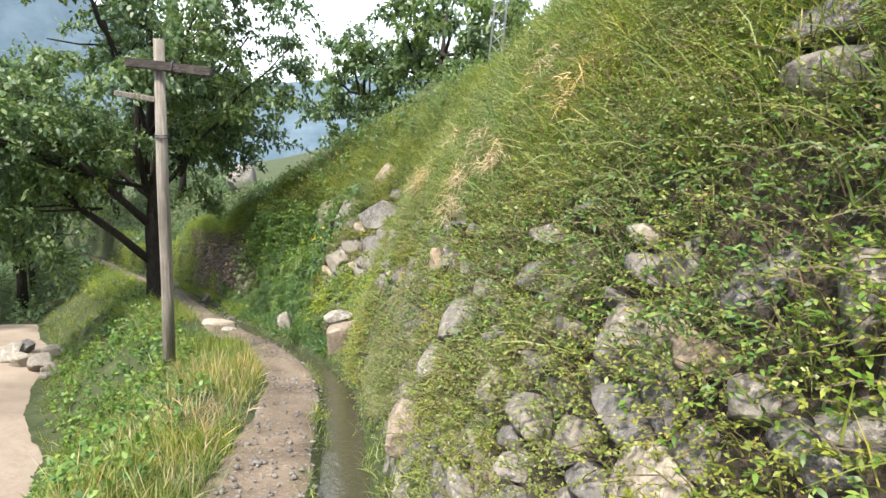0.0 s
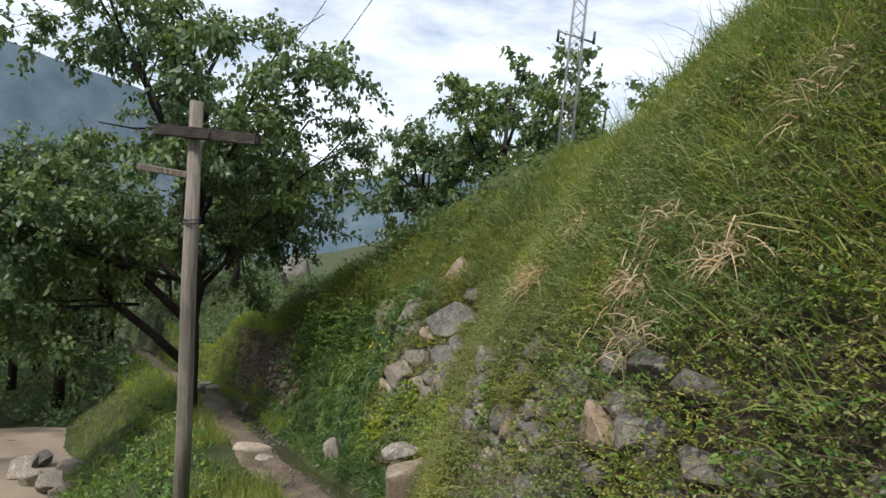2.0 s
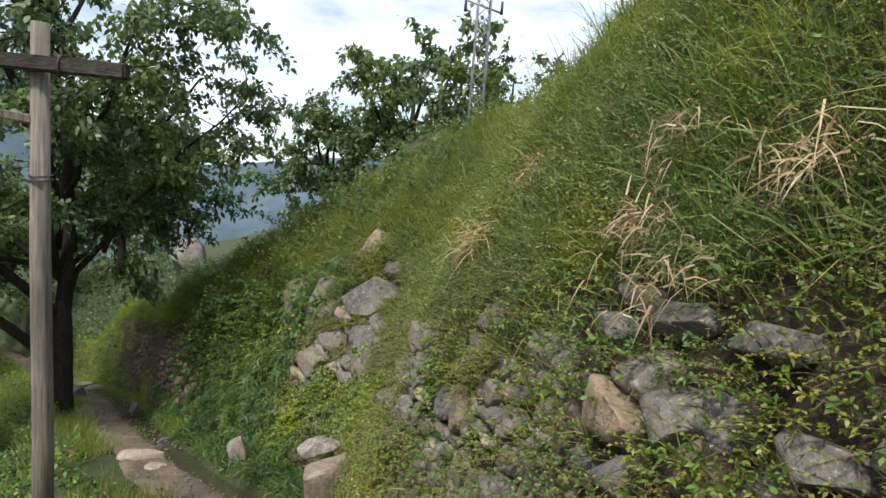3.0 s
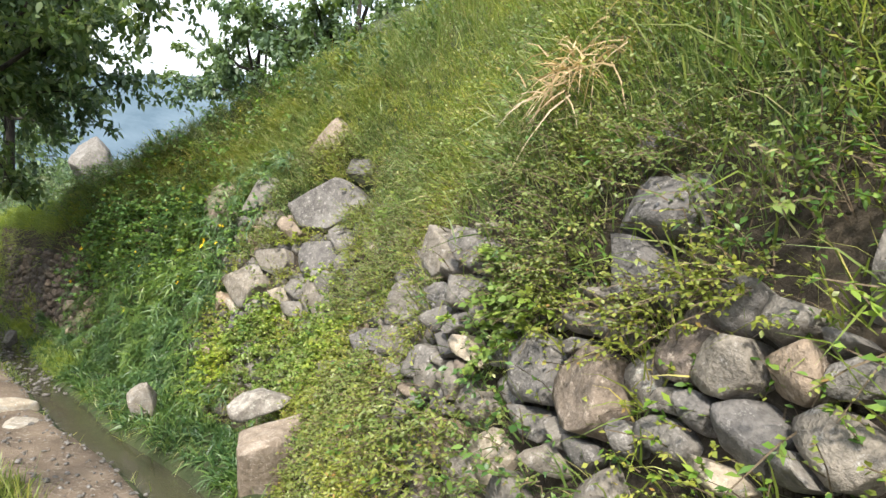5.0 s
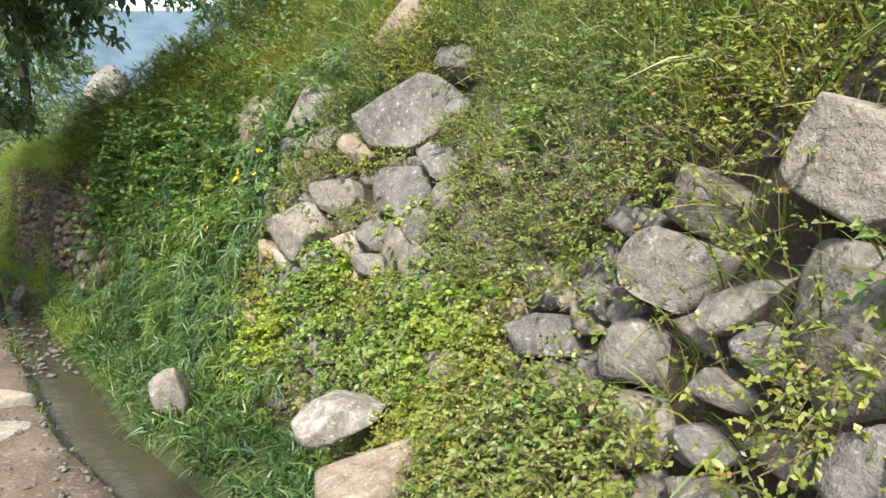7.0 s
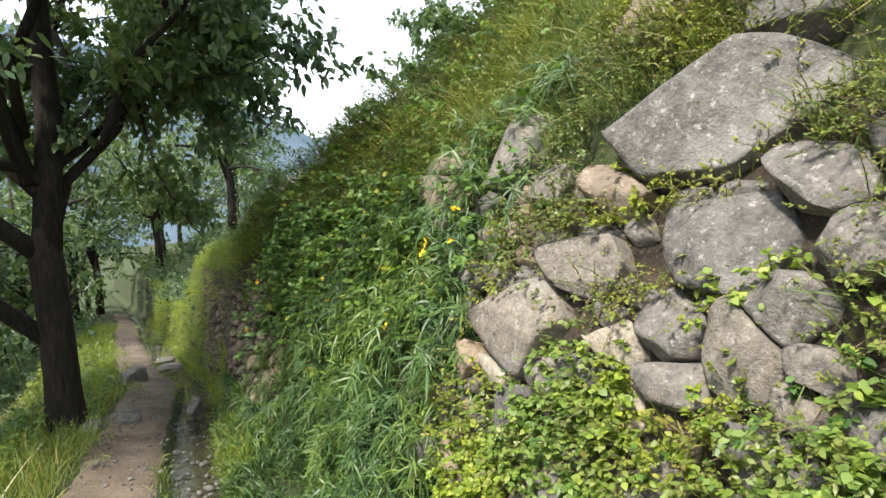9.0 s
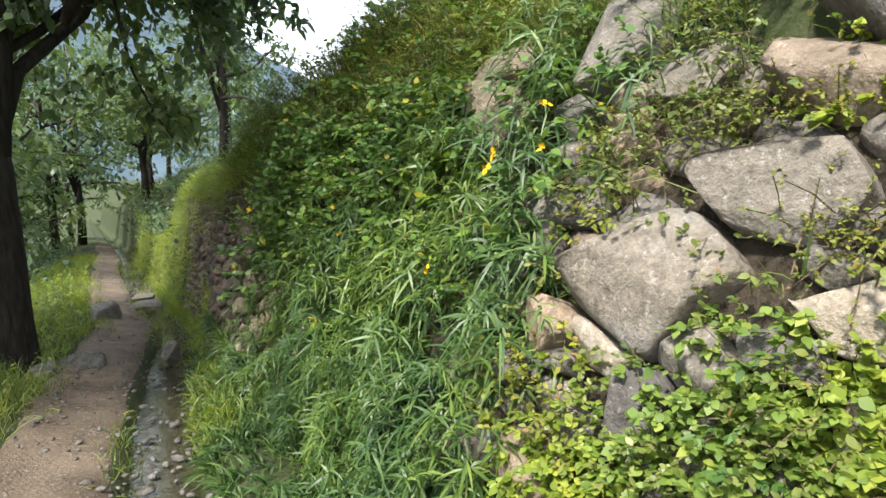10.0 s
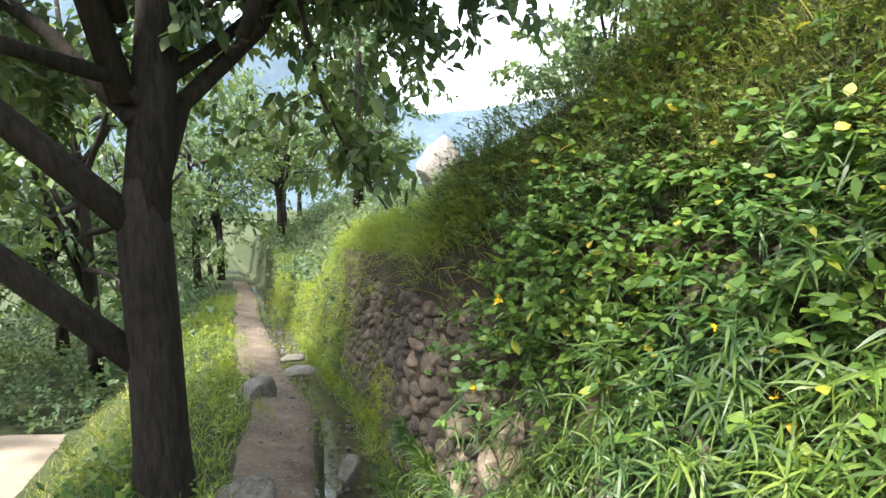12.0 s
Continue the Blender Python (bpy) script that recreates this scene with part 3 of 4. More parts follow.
wall_stones = []   # frame, depth, sink, material, detail, wall
for i, (v, h, w, t, tilt) in enumerate(PLACED):
    k = 1.05 if w > 0.8 else 1.34 if v > 4.4 else 1.12
    mat = M_BROWN if v > 10.2 or i % 13 == 3 else M_PALE if i % 11 == 4 and h < 2.4 else M_ROCK
    deep = max(0.8 * min(w, t) + 0.12, 0.2)
    wall_stones.append(((*stone_frame(v, h, tilt + rng.uniform(-3, 3)), w * k, t * k), deep, 0.02, mat, 5 if w > 0.8 else 4 if w > 0.22 else 3, wall_east if v < 6.0 else wall_south))


# the stones between them, in rough courses
def course_fill(v0, v1, h0, h1, sizes, seed, keep=1.0):
    r = np.random.default_rng(seed)
    h, count = h0, 0
    while h < h1:
        t = r.choice(sizes) * r.uniform(0.55, 0.8)
        v = v0 + r.uniform(0, 0.15)
        while v < v1:
            w = r.choice(sizes) * r.uniform(0.85, 1.25)
            hh = h + r.normal(0, 0.02) + 0.04 * math.sin(v * 3.1 + h * 5)
            free = all(((v + w / 2 - a) / (0.42 * c + 0.3 * w)) ** 2 + ((hh - b) / (0.42 * d + 0.3 * t)) ** 2 > 1 for a, b, c, d, _ in PLACED)
            if free and r.random() < keep:
                mat = M_BROWN if v > 11 or count % 9 == 2 else M_PALE if count % 12 == 1 else M_ROCK
                size = t * r.uniform(1.05, 1.35)
                wall_stones.append(((*stone_frame(v + w / 2, hh, r.normal(0, 9)), w * 1.35, size * 1.25), 0.6 * t + 0.12, r.uniform(0.08, 0.25), mat, 3 if v < 7.5 else 2, wall_east if v < 6.0 else wall_south))
                count += 1
            v += w
        h += t * 0.92


course_fill(4.2, 7.4, 0.12, 1.7, [0.13, 0.17, 0.22, 0.28], 501, 0.95)
course_fill(7.4, 9.9, 0.2, 2.2, [0.16, 0.22, 0.3], 502, 0.9)
course_fill(0.6, 4.2, 0.1, 1.6, [0.12, 0.16, 0.22], 503, 0.5)
course_fill(11.2, 12.5, 0.1, 1.3, [0.2, 0.28, 0.36], 504, 0.65)
# small dark courses of the far wall
made = 0
h = 0.06
while h < 1.84:
    t = rng.uniform(0.07, 0.12)
    v = 12.3 + rng.uniform(0, 0.1)
    while v < 15.6 and made < 330:
        w = rng.choice([0.09, 0.13, 0.17, 0.22]) * rng.uniform(0.8, 1.2)
        wall_stones.append(((*stone_frame(v, h + rng.normal(0, 0.025), rng.normal(0, 10)), w * 1.15, t * rng.uniform(1.0, 1.5)), rng.uniform(0.1, 0.18), 0.15, M_DARKROCK, 2, wall_north))
        v += w * 0.95
        made += 1
    h += t * 1.02

centres = np.array([q[0][0] for q in wall_stones])
spans = np.array([max(q[0][4], q[0][5]) for q in wall_stones])
for i, (st, deep, sink, mat, subdiv, parent) in enumerate(wall_stones):
    apart = np.linalg.norm(centres - centres[i], axis=1)
    near = [wall_stones[j][0] for j in np.nonzero(apart < 0.62 * (spans + spans[i]))[0] if j != i]
    fitted_stone(st, near, deep, sink, mat, 1000 + i, subdiv, parent, 7 if st[4] > 0.8 else 10)


def loose_stone(x, y, z, w, d, t, turn, mat, seed, label, group=""):
    me = stone_mesh("boulder", seed, 4, 4.6, mat, 0.06, 11)
    ob = new("boulder", me)
    ob.matrix_world = pose(x, y, z, 0, 0, turn) @ Matrix.Diagonal((w / 2, d / 2, t / 2, 1))
    return tagged(ob, label, "boulder", group)


def ground_z(x, y):
    d = np.arange(-6, 40, 0.02)
    fx, fy, nx, ny = foot(d)
    i = int(np.argmin((x - fx) ** 2 + (y - fy) ** 2))
    u = (x - fx[i]) * nx[i] + (y - fy[i]) * ny[i]
    return float(land(d[i], u)[2])


loose_stone(-1.24, 7.79, -1.99, 0.60, 0.36, 0.98, 20, M_BROWN, 201, "smooth brown boulder leaning at the wall's foot")
loose_stone(-1.42, 8.20, -1.73, 0.44, 0.28, 0.2, 20, M_PALE, 202, "pale cracked rock beside the water channel")
loose_stone(-2.52, 9.30, -2.38, 0.26, 0.2, 0.42, 10, M_ROCK, 203, "upright grey stone standing beside the water")
loose_stone(-3.62, 9.35, -2.55, 0.52, 0.36, 0.26, 15, M_PALE, 204, "flat pale rock lying on the footpath's edge")
loose_stone(-3.35, 8.95, -2.46, 0.34, 0.26, 0.14, 70, M_PALE, 205, "flat pale rock lying on the footpath's edge")
loose_stone(-5.66, 12.28, -3.34, 0.36, 0.30, 0.26, 30, M_ROCK, 206, "rounded grey boulder at the path beside the tree")
loose_stone(-5.70, 11.98, -3.27, 0.24, 0.24, 0.26, 80, M_ROCK, 207, "rounded grey boulder at the path beside the tree")
loose_stone(-5.30, 12.95, -3.52, 0.15, 0.16, 0.28, 0, M_ROCK, 208, "small upright stone between path and water")
loose_stone(-7.15, 14.45, -4.0, 0.9, 0.45, 0.5, -50, M_ROCK, 209, "long grey boulder edging the footpath")
loose_stone(-7.9, 16.3, -4.42, 0.4, 0.25, 0.1, 20, M_PALE, 210, "flat white stone on the footpath")
loose_stone(-7.4, 15.6, -4.24, 0.5, 0.35, 0.1, 50, M_ROCK, 211, "flat stone step in the footpath")
ridge_z = ground_z(-7.96, 22.98)
loose_stone(-7.96, 22.98, ridge_z + 0.5, 1.2, 1.1, 1.6, 25, M_ROCK, 212, "large pale pitted boulder on top of the bank")
for i, (x, y, s) in enumerate([(-7.6, 10.6, 0.6), (-8.1, 10.8, 0.45), (-7.2, 10.4, 0.4), (-8.5, 11.1, 0.6), (-7.0, 9.9, 0.3), (-8.0, 11.7, 0.55), (-8.8, 11.8, 0.45)]):
    loose_stone(x, y, fall(y) - 1.42 + s * 0.2, s, s * 0.8, s * 0.62, 40 * i, M_PALE if i % 2 else M_ROCK, 220 + i, "pale rock in a heap beside the dirt track", "rocks beside the track")

# gravel of the footpath and of the channel's edge
gv = []
base_stone = stone_mesh("pebble", 300, 1, 2.5, M_PALE, 0.12, 3)
bv = np.array([v.co[:] for v in base_stone.vertices])
bf = np.array([p.vertices[:] for p in base_stone.polygons])
n = 2100
pv = rng.uniform(1.0, 20, n)
edge = rng.random(n)
pu = np.where(edge < 0.25, rng.normal(-0.5, 0.10, n), np.where(edge < 0.45, rng.normal(-0.98, 0.09, n), rng.uniform(-1.0, -0.5, n)))
chan = rng.random(n) < 0.16
pv, pu = np.where(chan, rng.uniform(10.4, 20, n), pv), np.where(chan, rng.uniform(-0.47, -0.09, n), pu)
px, py, pz = land(pv, pu)
pz = np.where(chan, pz + 0.045, pz)
ps = np.abs(rng.normal(0.004, 0.007, n)) + np.where(chan, 0.012, 0.005)
rot = rng.uniform(0, 6.28, n)
sc = np.stack([ps * rng.uniform(0.8, 1.6, n), ps * rng.uniform(0.7, 1.1, n), ps * 0.6], -1)
L = bv[None] * sc[:, None]
W = np.stack([L[..., 0] * np.cos(rot)[:, None] - L[..., 1] * np.sin(rot)[:, None], L[..., 0] * np.sin(rot)[:, None] + L[..., 1] * np.cos(rot)[:, None], L[..., 2]], -1)
W += np.stack([px, py, pz + 0.035], -1)[:, None]
gravel = mesh_object("gravel", W.reshape(-1, 3), (bf[None] + (np.arange(n) * len(bv))[:, None, None]).reshape(-1, 3), M_ROCK)
tagged(gravel, "loose pale gravel scattered along the footpath", "gravel", "", "stuff")


# ---- plants of the bank ----
def bare(v, h, grow=1.0):
    """How much a placed stone keeps plants away at v, h (0 to 1)."""
    out = np.zeros(len(v))
    for a, b, c, d, _ in PLACED:
        q = ((v - a) / (0.5 * c * grow)) ** 2 + ((h - b) / (0.5 * d * grow)) ** 2
        out = np.maximum(out, np.clip(1.6 - 1.1 * q, 0, 1))
    return out


def scatter(n, v0, v1, h0, h1, seed, gap=0.0, scale=1.6, keep_stones=0.93, sparse=None):
    """Points on the bank, gathered in patches and kept off the bare stones."""
    r = np.random.default_rng(seed)
    v, h = r.uniform(v0, v1, n), r.uniform(h0, h1, n)
    ok = (lumps(v * scale, h * scale * 1.3, 0, seed + 50) > gap + r.normal(0, 0.25, n)) & (r.random(n) > keep_stones * bare(v, h))
    ok &= h < crest(v) + 0.1
    if sparse is not None:
        ok &= r.random(n) < sparse(v, h)
    v, h = v[ok], h[ok]
    return (*bank(v, h), v, h)


def tufts(P, N, blades, length, width, spread=0.5, up=0.9, out=0.5, droop=(0.2, 0.6), outline=BLADE, root=0.04):
    n = len(P)
    k = np.repeat(np.arange(n), blades)
    m = len(k)
    way = unit(out * N[k] + np.array([0, 0, up]) + spread * rng.normal(size=(m, 3)))
    size = np.repeat(rng.uniform(0.6, 1.15, n), blades)
    ln = rng.uniform(*length, m) * size
    wd = rng.uniform(*width, m)
    base = P[k] + rng.normal(0, root, (m, 3)) * 0.8
    return blade_arrays(base, way, ln, wd, rng.uniform(*droop, m), outline)


def sprigs(P, N, leaves, reach, leaf, ratio, out=0.8, up=0.35, outline=LEAF, droop=(0.1, 0.5), lean=0.5):
    """Short stems with leaves along them; gives the leaves' and the stems' strips."""
    n = len(P)
    stem = unit(out * N + np.array([0, 0, up]) + lean * rng.normal(size=(n, 3)))
    ln = rng.uniform(*reach, n)
    k = np.repeat(np.arange(n), leaves)
    m = len(k)
    at = rng.uniform(0.15, 1.0, m)
    base = P[k] + stem[k] * (ln[k] * at)[:, None]
    base[:, 2] -= 0.25 * ln[k] * at ** 2
    way = unit(0.5 * stem[k] + 0.35 * N[k] + 0.9 * rng.normal(size=(m, 3)) * np.array([1, 1, 0.6]))
    size = rng.uniform(*leaf, m)
    side = unit(np.cross(way, unit(np.array([0, 0, 1.0]) + 0.45 * N[k] + 0.45 * rng.normal(size=(m, 3)))))
    green = blade_arrays(base, way, size, size * ratio * rng.uniform(0.85, 1.15, m), rng.uniform(*droop, m), outline, side)
    twig = blade_arrays(P, stem, ln, np.full(n, 0.004), np.full(n, 0.25), (1.0, 0.9, 0.6))
    return green, twig


def tall_grass(v, h):
    return np.interp(v, [4.0, 5.5], [0.5, 1.0]) * np.interp(h, [1.3, 1.9, 2.3], [0.12, 0.7, 1.0]) * np.maximum(np.interp(v, [7.5, 9.0, 12.0, 13.0], [1, 0.4, 0.2, 0.9]), np.interp(h, [2.4, 3.0], [0, 1]))


P, N, _, _ = scatter(14000, -1, 13.5, 1.35, 5.2, 1, -1.0, 1.2, 0.95, tall_grass)
green_grass = [tufts(P, N, 6, (0.14, 0.38), (0.004, 0.008), outline=FINE)]
P, N, _, _ = scatter(6500, 0.5, 9.5, 1.9, 5.4, 64, -0.5, 1.6, 0.97)
green_grass.append(tufts(P, N, 8, (0.18, 0.45), (0.003, 0.006), 0.45, 0.9, 0.5, (0.3, 0.8), FINE))
P, N, _, _ = scatter(2600, -1, 9.0, 0.1, 1.5, 2, 0.0, 2.0)
green_grass.append(tufts(P, N, 8, (0.10, 0.26), (0.004, 0.008)))
leafy("bank_grass", green_grass, M_GRASS, None, "tall fine green grass covering the upper bank", "grass")
# tall seeding stalks on the skyline
P, N, _, _ = scatter(420, 0, 9, 3.4, 5.2, 3, -0.3)
leafy("seeding_grass", [tufts(P, N, 5, (0.5, 1.1), (0.005, 0.009), 0.35, 1.2, 0.35, (0.25, 0.6))], M_GRASS, None, "tall seeding grass stalks along the crest", "grass")
# dry straw
straw = []
for v, h, n, s in ((4.45, 2.2, 22, 0.26), (3.95, 2.3, 22, 0.25), (4.2, 2.0, 20, 0.22), (4.5, 2.55, 14, 0.2), (6.2, 2.45, 30, 0.36), (6.0, 2.8, 12, 0.26), (4.0, 2.95, 16, 0.22), (3.2, 2.6, 16, 0.2)):
    vv, hh = v - 0.1 + rng.normal(0, 0.07, n), h - 0.12 + rng.normal(0, 0.06, n)
    P, N = bank(vv, hh)
    P = P + N * 0.16
    straw.append(tufts(P, N, 5, (s * 0.3, s * 0.65), (0.004, 0.008), 0.55, -0.1, 0.5, (0.3, 1.0)))
leafy("dry_grass", straw, M_DRY, None, "drooping clumps of dry straw-coloured grass", "grass")

# creepers over the stones
twigs = []
P, N, v, h = scatter(16500, -0.6, 9.8, 0.0, 2.7, 5, -0.02, 1.9, 0.97, lambda v, h: np.where((v > 4.5) & (v < 6.4) & (h > 0.9) & (h < 1.7), 0.45, 1.0))
creep, tw = sprigs(P + N * 0.075, N, 10, (0.04, 0.17), (0.008, 0.019), 0.68, outline=SMALL)
twigs.append(tw)
P, N, v, h = scatter(6200, -0.6, 4.0, 0.9, 3.3, 15, -0.5, 1.9, 0.94)
creep2, tw = sprigs(P + N * 0.04, N, 10, (0.05, 0.2), (0.009, 0.021), 0.52, outline=SMALL)
twigs.append(tw)
P, N, v, h = scatter(4000, 7.0, 9.8, 0.3, 3.6, 16, 0.0, 2.2, 0.98)
creep3, tw = sprigs(P + N * 0.07, N, 11, (0.05, 0.2), (0.014, 0.034), 0.6)
twigs.append(tw)
P, N, v, h = scatter(4200, 5.6, 8.4, 0.0, 1.1, 17, -0.1, 1.7, 0.95)
creep4, tw = sprigs(P + N * 0.09, N, 10, (0.05, 0.2), (0.012, 0.028), 0.5)
twigs.append(tw)
P, N, v, h = scatter(7500, -0.6, 4.4, 0.5, 3.2, 62, -0.75, 2.6, 0.96)
creep5, tw = sprigs(P + N * 0.02, N, 12, (0.04, 0.15), (0.007, 0.016), 0.55, outline=SMALL)
twigs.append(tw)
clumps = []
for v, h, n, a, b in ((5.9, 1.68, 150, 0.14, 0.13), (5.75, 1.6, 120, 0.12, 0.14), (5.37, 1.52, 70, 0.08, 0.08), (5.2, 1.62, 70, 0.1, 0.06), (5.6, 1.98, 140, 0.2, 0.1), (6.0, 2.05, 220, 0.25, 0.16), (7.05, 0.8, 260, 0.3, 0.22),
                      (7.5, 2.0, 260, 0.3, 0.18), (6.85, 1.9, 200, 0.25, 0.14), (9.3, 1.76, 70, 0.16, 0.05), (8.4, 2.0, 130, 0.12, 0.10), (8.85, 1.45, 60, 0.12, 0.05), (8.2, 1.75, 80, 0.08, 0.12), (6.45, 1.3, 60, 0.06, 0.08),
                      (8.1, 2.3, 180, 0.3, 0.2), (9.7, 2.7, 200, 0.4, 0.16), (8.9, 2.75, 160, 0.3, 0.12), (9.42, 2.7, 150, 0.14, 0.12), (8.75, 2.45, 60, 0.1, 0.05), (7.6, 1.5, 170, 0.16, 0.12), (7.3, 1.65, 170, 0.2, 0.12), (7.85, 1.95, 170, 0.14, 0.14), (7.9, 1.3, 120, 0.14, 0.1), (4.4, 0.6, 240, 0.4, 0.25)):
    vv, hh = v + rng.normal(0, a * 0.7, n), np.maximum(h + rng.normal(0, b * 0.7, n), 0.05)
    P, N = bank(vv, hh)
    g, tw = sprigs(P + N * 0.06, N, 14, (0.06, 0.2), (0.009, 0.019), 0.58, 0.7, 0.25, SMALL)
    clumps.append(g)
    twigs.append(tw)
leafy("creeper", [creep, creep2, creep3, creep4, creep5, *clumps], M_CREEP, None, "yellow-green small-leaved creeper hanging over the stones", "creeper")
P, N, v, h = scatter(5200, -1.5, 13.0, 0.9, 5.0, 6, -0.1, 1.5, 0.94)
weeds, tw = sprigs(P, N, 12, (0.10, 0.28), (0.014, 0.036), 0.45, 0.7, 0.6, SMALL)
twigs.append(tw)
P, N, v, h = scatter(700, 5.4, 9.0, 0.0, 1.3, 7, 0.1, 1.8, 0.95)
more, tw = sprigs(P, N, 14, (0.1, 0.28), (0.02, 0.042), 0.6, 0.8, 0.4)
twigs.append(tw)
P, N, v, h = scatter(3000, 0.8, 5.2, 1.15, 3.0, 18, -0.8, 1.5, 0.95)
near_weeds, tw = sprigs(P, N, 12, (0.08, 0.24), (0.012, 0.028), 0.45, 0.7, 0.5)
twigs.append(tw)
P, N, v, h = scatter(5200, 4.6, 9.6, 1.75, 4.6, 61, -0.15, 2.4, 0.97)
tall_weeds, tw = sprigs(P, N, 15, (0.12, 0.34), (0.014, 0.034), 0.46, 0.7, 0.7, SMALL)
twigs.append(tw)
leafy("tall_weeds", [tall_weeds], M_GRASS, None, "yellow-green feathery weeds above the stones", "weeds")
leafy("leafy_weeds", [weeds, more, near_weeds], M_WEED, None, "mixed leafy green weeds growing on the bank", "weeds")
# the bright bush among the boulders
bush = []
for v, h, n, s in ((8.0, 0.85, 110, 0.18), (8.25, 0.6, 110, 0.22), (8.7, 0.7, 110, 0.24), (5.9, 1.5, 60, 0.12), (8.15, 0.95, 120, 0.2), (7.8, 0.9, 120, 0.2), (8.5, 1.45, 26, 0.06), (9.0, 1.85, 24, 0.07), (7.9, 1.95, 60, 0.1), (8.95, 0.85, 140, 0.2), (9.2, 0.55, 130, 0.2), (8.8, 1.05, 60, 0.1)):
    vv, hh = v + rng.normal(0, s * 0.8, n), np.maximum(h + rng.normal(0, s * 0.8, n), 0.02)
    P, N = bank(vv, hh)
    g, tw = sprigs(P, N, 20, (0.08, 0.24), (0.018, 0.036), 0.8, 0.8, 0.4, OVAL)
    bush.append(g)
    twigs.append(tw)
leafy("bright_bush", bush, M_BUSH, None, "bright green round-leaved bush among the boulders", "bush")

# long narrow leaves below and beyond the boulders
def whorls(P, N, leaves, length, width, reach):
    """Leafy shoots: a ring of long leaves round each tip, arching outwards and down."""
    n = len(P)
    axis = unit(0.75 * N + np.array([0, 0, 0.55]) + 0.4 * rng.normal(size=(n, 3)))
    tip = P + axis * rng.uniform(*reach, (n, 1))
    a1 = unit(np.cross(axis, np.array([0.3, 0.2, 1.0])))
    a2 = np.cross(axis, a1)
    k = np.repeat(np.arange(n), leaves)
    m = len(k)
    ang = np.tile(np.arange(leaves) * 2.4, n) + rng.uniform(0, 6.28, n)[k] + rng.normal(0, 0.25, m)
    rise = rng.uniform(-0.25, 0.8, m)
    way = unit(a1[k] * np.cos(ang)[:, None] + a2[k] * np.sin(ang)[:, None] + axis[k] * rise[:, None])
    base = tip[k] - axis[k] * rng.uniform(0, 0.08, (m, 1))
    side = unit(np.cross(way, axis[k] + 0.25 * rng.normal(size=(m, 3))))
    ln = rng.uniform(*length, m) * rng.uniform(0.7, 1.2, n)[k]
    return blade_arrays(base, way, ln, rng.uniform(*width, m), rng.uniform(0.25, 0.7, m), LANCE, side)


def lance_zone(v, h):
    low = np.interp(h, [1.2, 1.6], [1, 0]) * np.interp(v, [9.4, 9.8, 11.5, 12.0], [0, 1, 1, 0.15])
    high = np.interp(h, [1.4, 1.7, 2.2, 2.6], [0, 1, 1, 0]) * np.interp(v, [9.6, 9.9, 11.2, 11.6], [0, 0.6, 0.5, 0])
    return np.maximum(low, high)


lance = []
P, N, v, h = scatter(2300, 9.4, 12.4, 0.0, 2.6, 8, -0.5, 1.6, 0.85, lance_zone)
for reach in ((0.03, 0.15), (0.12, 0.32)):
    lance.append(whorls(P + rng.normal(0, 0.05, P.shape), N, 12, (0.065, 0.148), (0.008, 0.014), reach))
P, N, v, h = scatter(160, 9.5, 10.4, 1.4, 2.7, 9, 0.0, 1.6, 0.97)
lance.append(whorls(P, N, 16, (0.09, 0.18), (0.009, 0.015), (0.05, 0.2)))
P, N, v, h = scatter(420, 8.8, 12.6, 0.0, 0.4, 19, -0.4, 1.5, 0.9)
lance.append(whorls(P, N, 14, (0.07, 0.16), (0.008, 0.013), (0.05, 0.2)))
rs = np.random.default_rng(44)
vv, uu = rs.uniform(7.6, 13.2, 900), rs.uniform(-0.06, 0.5, 900)
x, y, z = land(vv, np.minimum(uu, recess(vv) + 0.05))
P = np.stack([x, y, z], -1)
lance.append(tufts(P, np.repeat([[-0.6, -0.4, 0.5]], 900, 0), 12, (0.10, 0.26), (0.008, 0.015), 0.6, 0.8, 0.4, (0.3, 0.8), LANCE, 0.02))
leafy("lance_leaf_plants", lance, M_LANCE, None, "dense plants with long narrow drooping leaves", "plants")
P, N, v, h = scatter(3400, 9.8, 12.5, 0.7, 4.2, 10, -0.75, 1.4, 0.8, lambda v, h: np.interp(v, [9.8, 10.6, 11.2, 12.3, 12.6], [0.2, 0.3, 1, 1, 0.3]) * np.interp(h, [1.0, 1.25, 2.1, 2.5], [0.12, 1, 1, 0.15]))
broad, tw = sprigs(P, N, 13, (0.16, 0.45), (0.032, 0.07), 0.62, 0.9, 0.35, OVAL, (0.15, 0.5))
twigs.append(tw)
P, N, v, h = scatter(3600, 11.4, 14.6, 1.25, 3.6, 71, -0.7, 1.6, 0.8, lambda v, h: np.interp(v, [12.0, 12.5, 13.3, 13.8], [0, 1, 1, 0]) * np.where(h > np.interp(v, [12.4, 12.9], [1.25, 1.85]), 1, 0))
fine, tw = sprigs(P, N, 14, (0.12, 0.38), (0.018, 0.04), 0.45, 0.8, 0.6)
twigs.append(tw)
leafy("dark_shrub", [fine], M_WEED, None, "dark fine-leaved shrub growing over the bank's shoulder", "shrub")
P, N, v, h = scatter(3000, 10.2, 12.6, 2.1, 4.2, 73, -0.5, 1.8, 0.9)
top_weeds, tw = sprigs(P, N, 14, (0.1, 0.3), (0.016, 0.036), 0.55, 0.7, 0.6, SMALL)
twigs.append(tw)
leafy("shoulder_weeds", [top_weeds], M_CREEP, None, "yellow-green weeds on the bank's shoulder", "weeds")
P, N, v, h = scatter(2600, 9.6, 12.6, 2.2, 4.4, 72, -0.4, 1.6, 0.9)
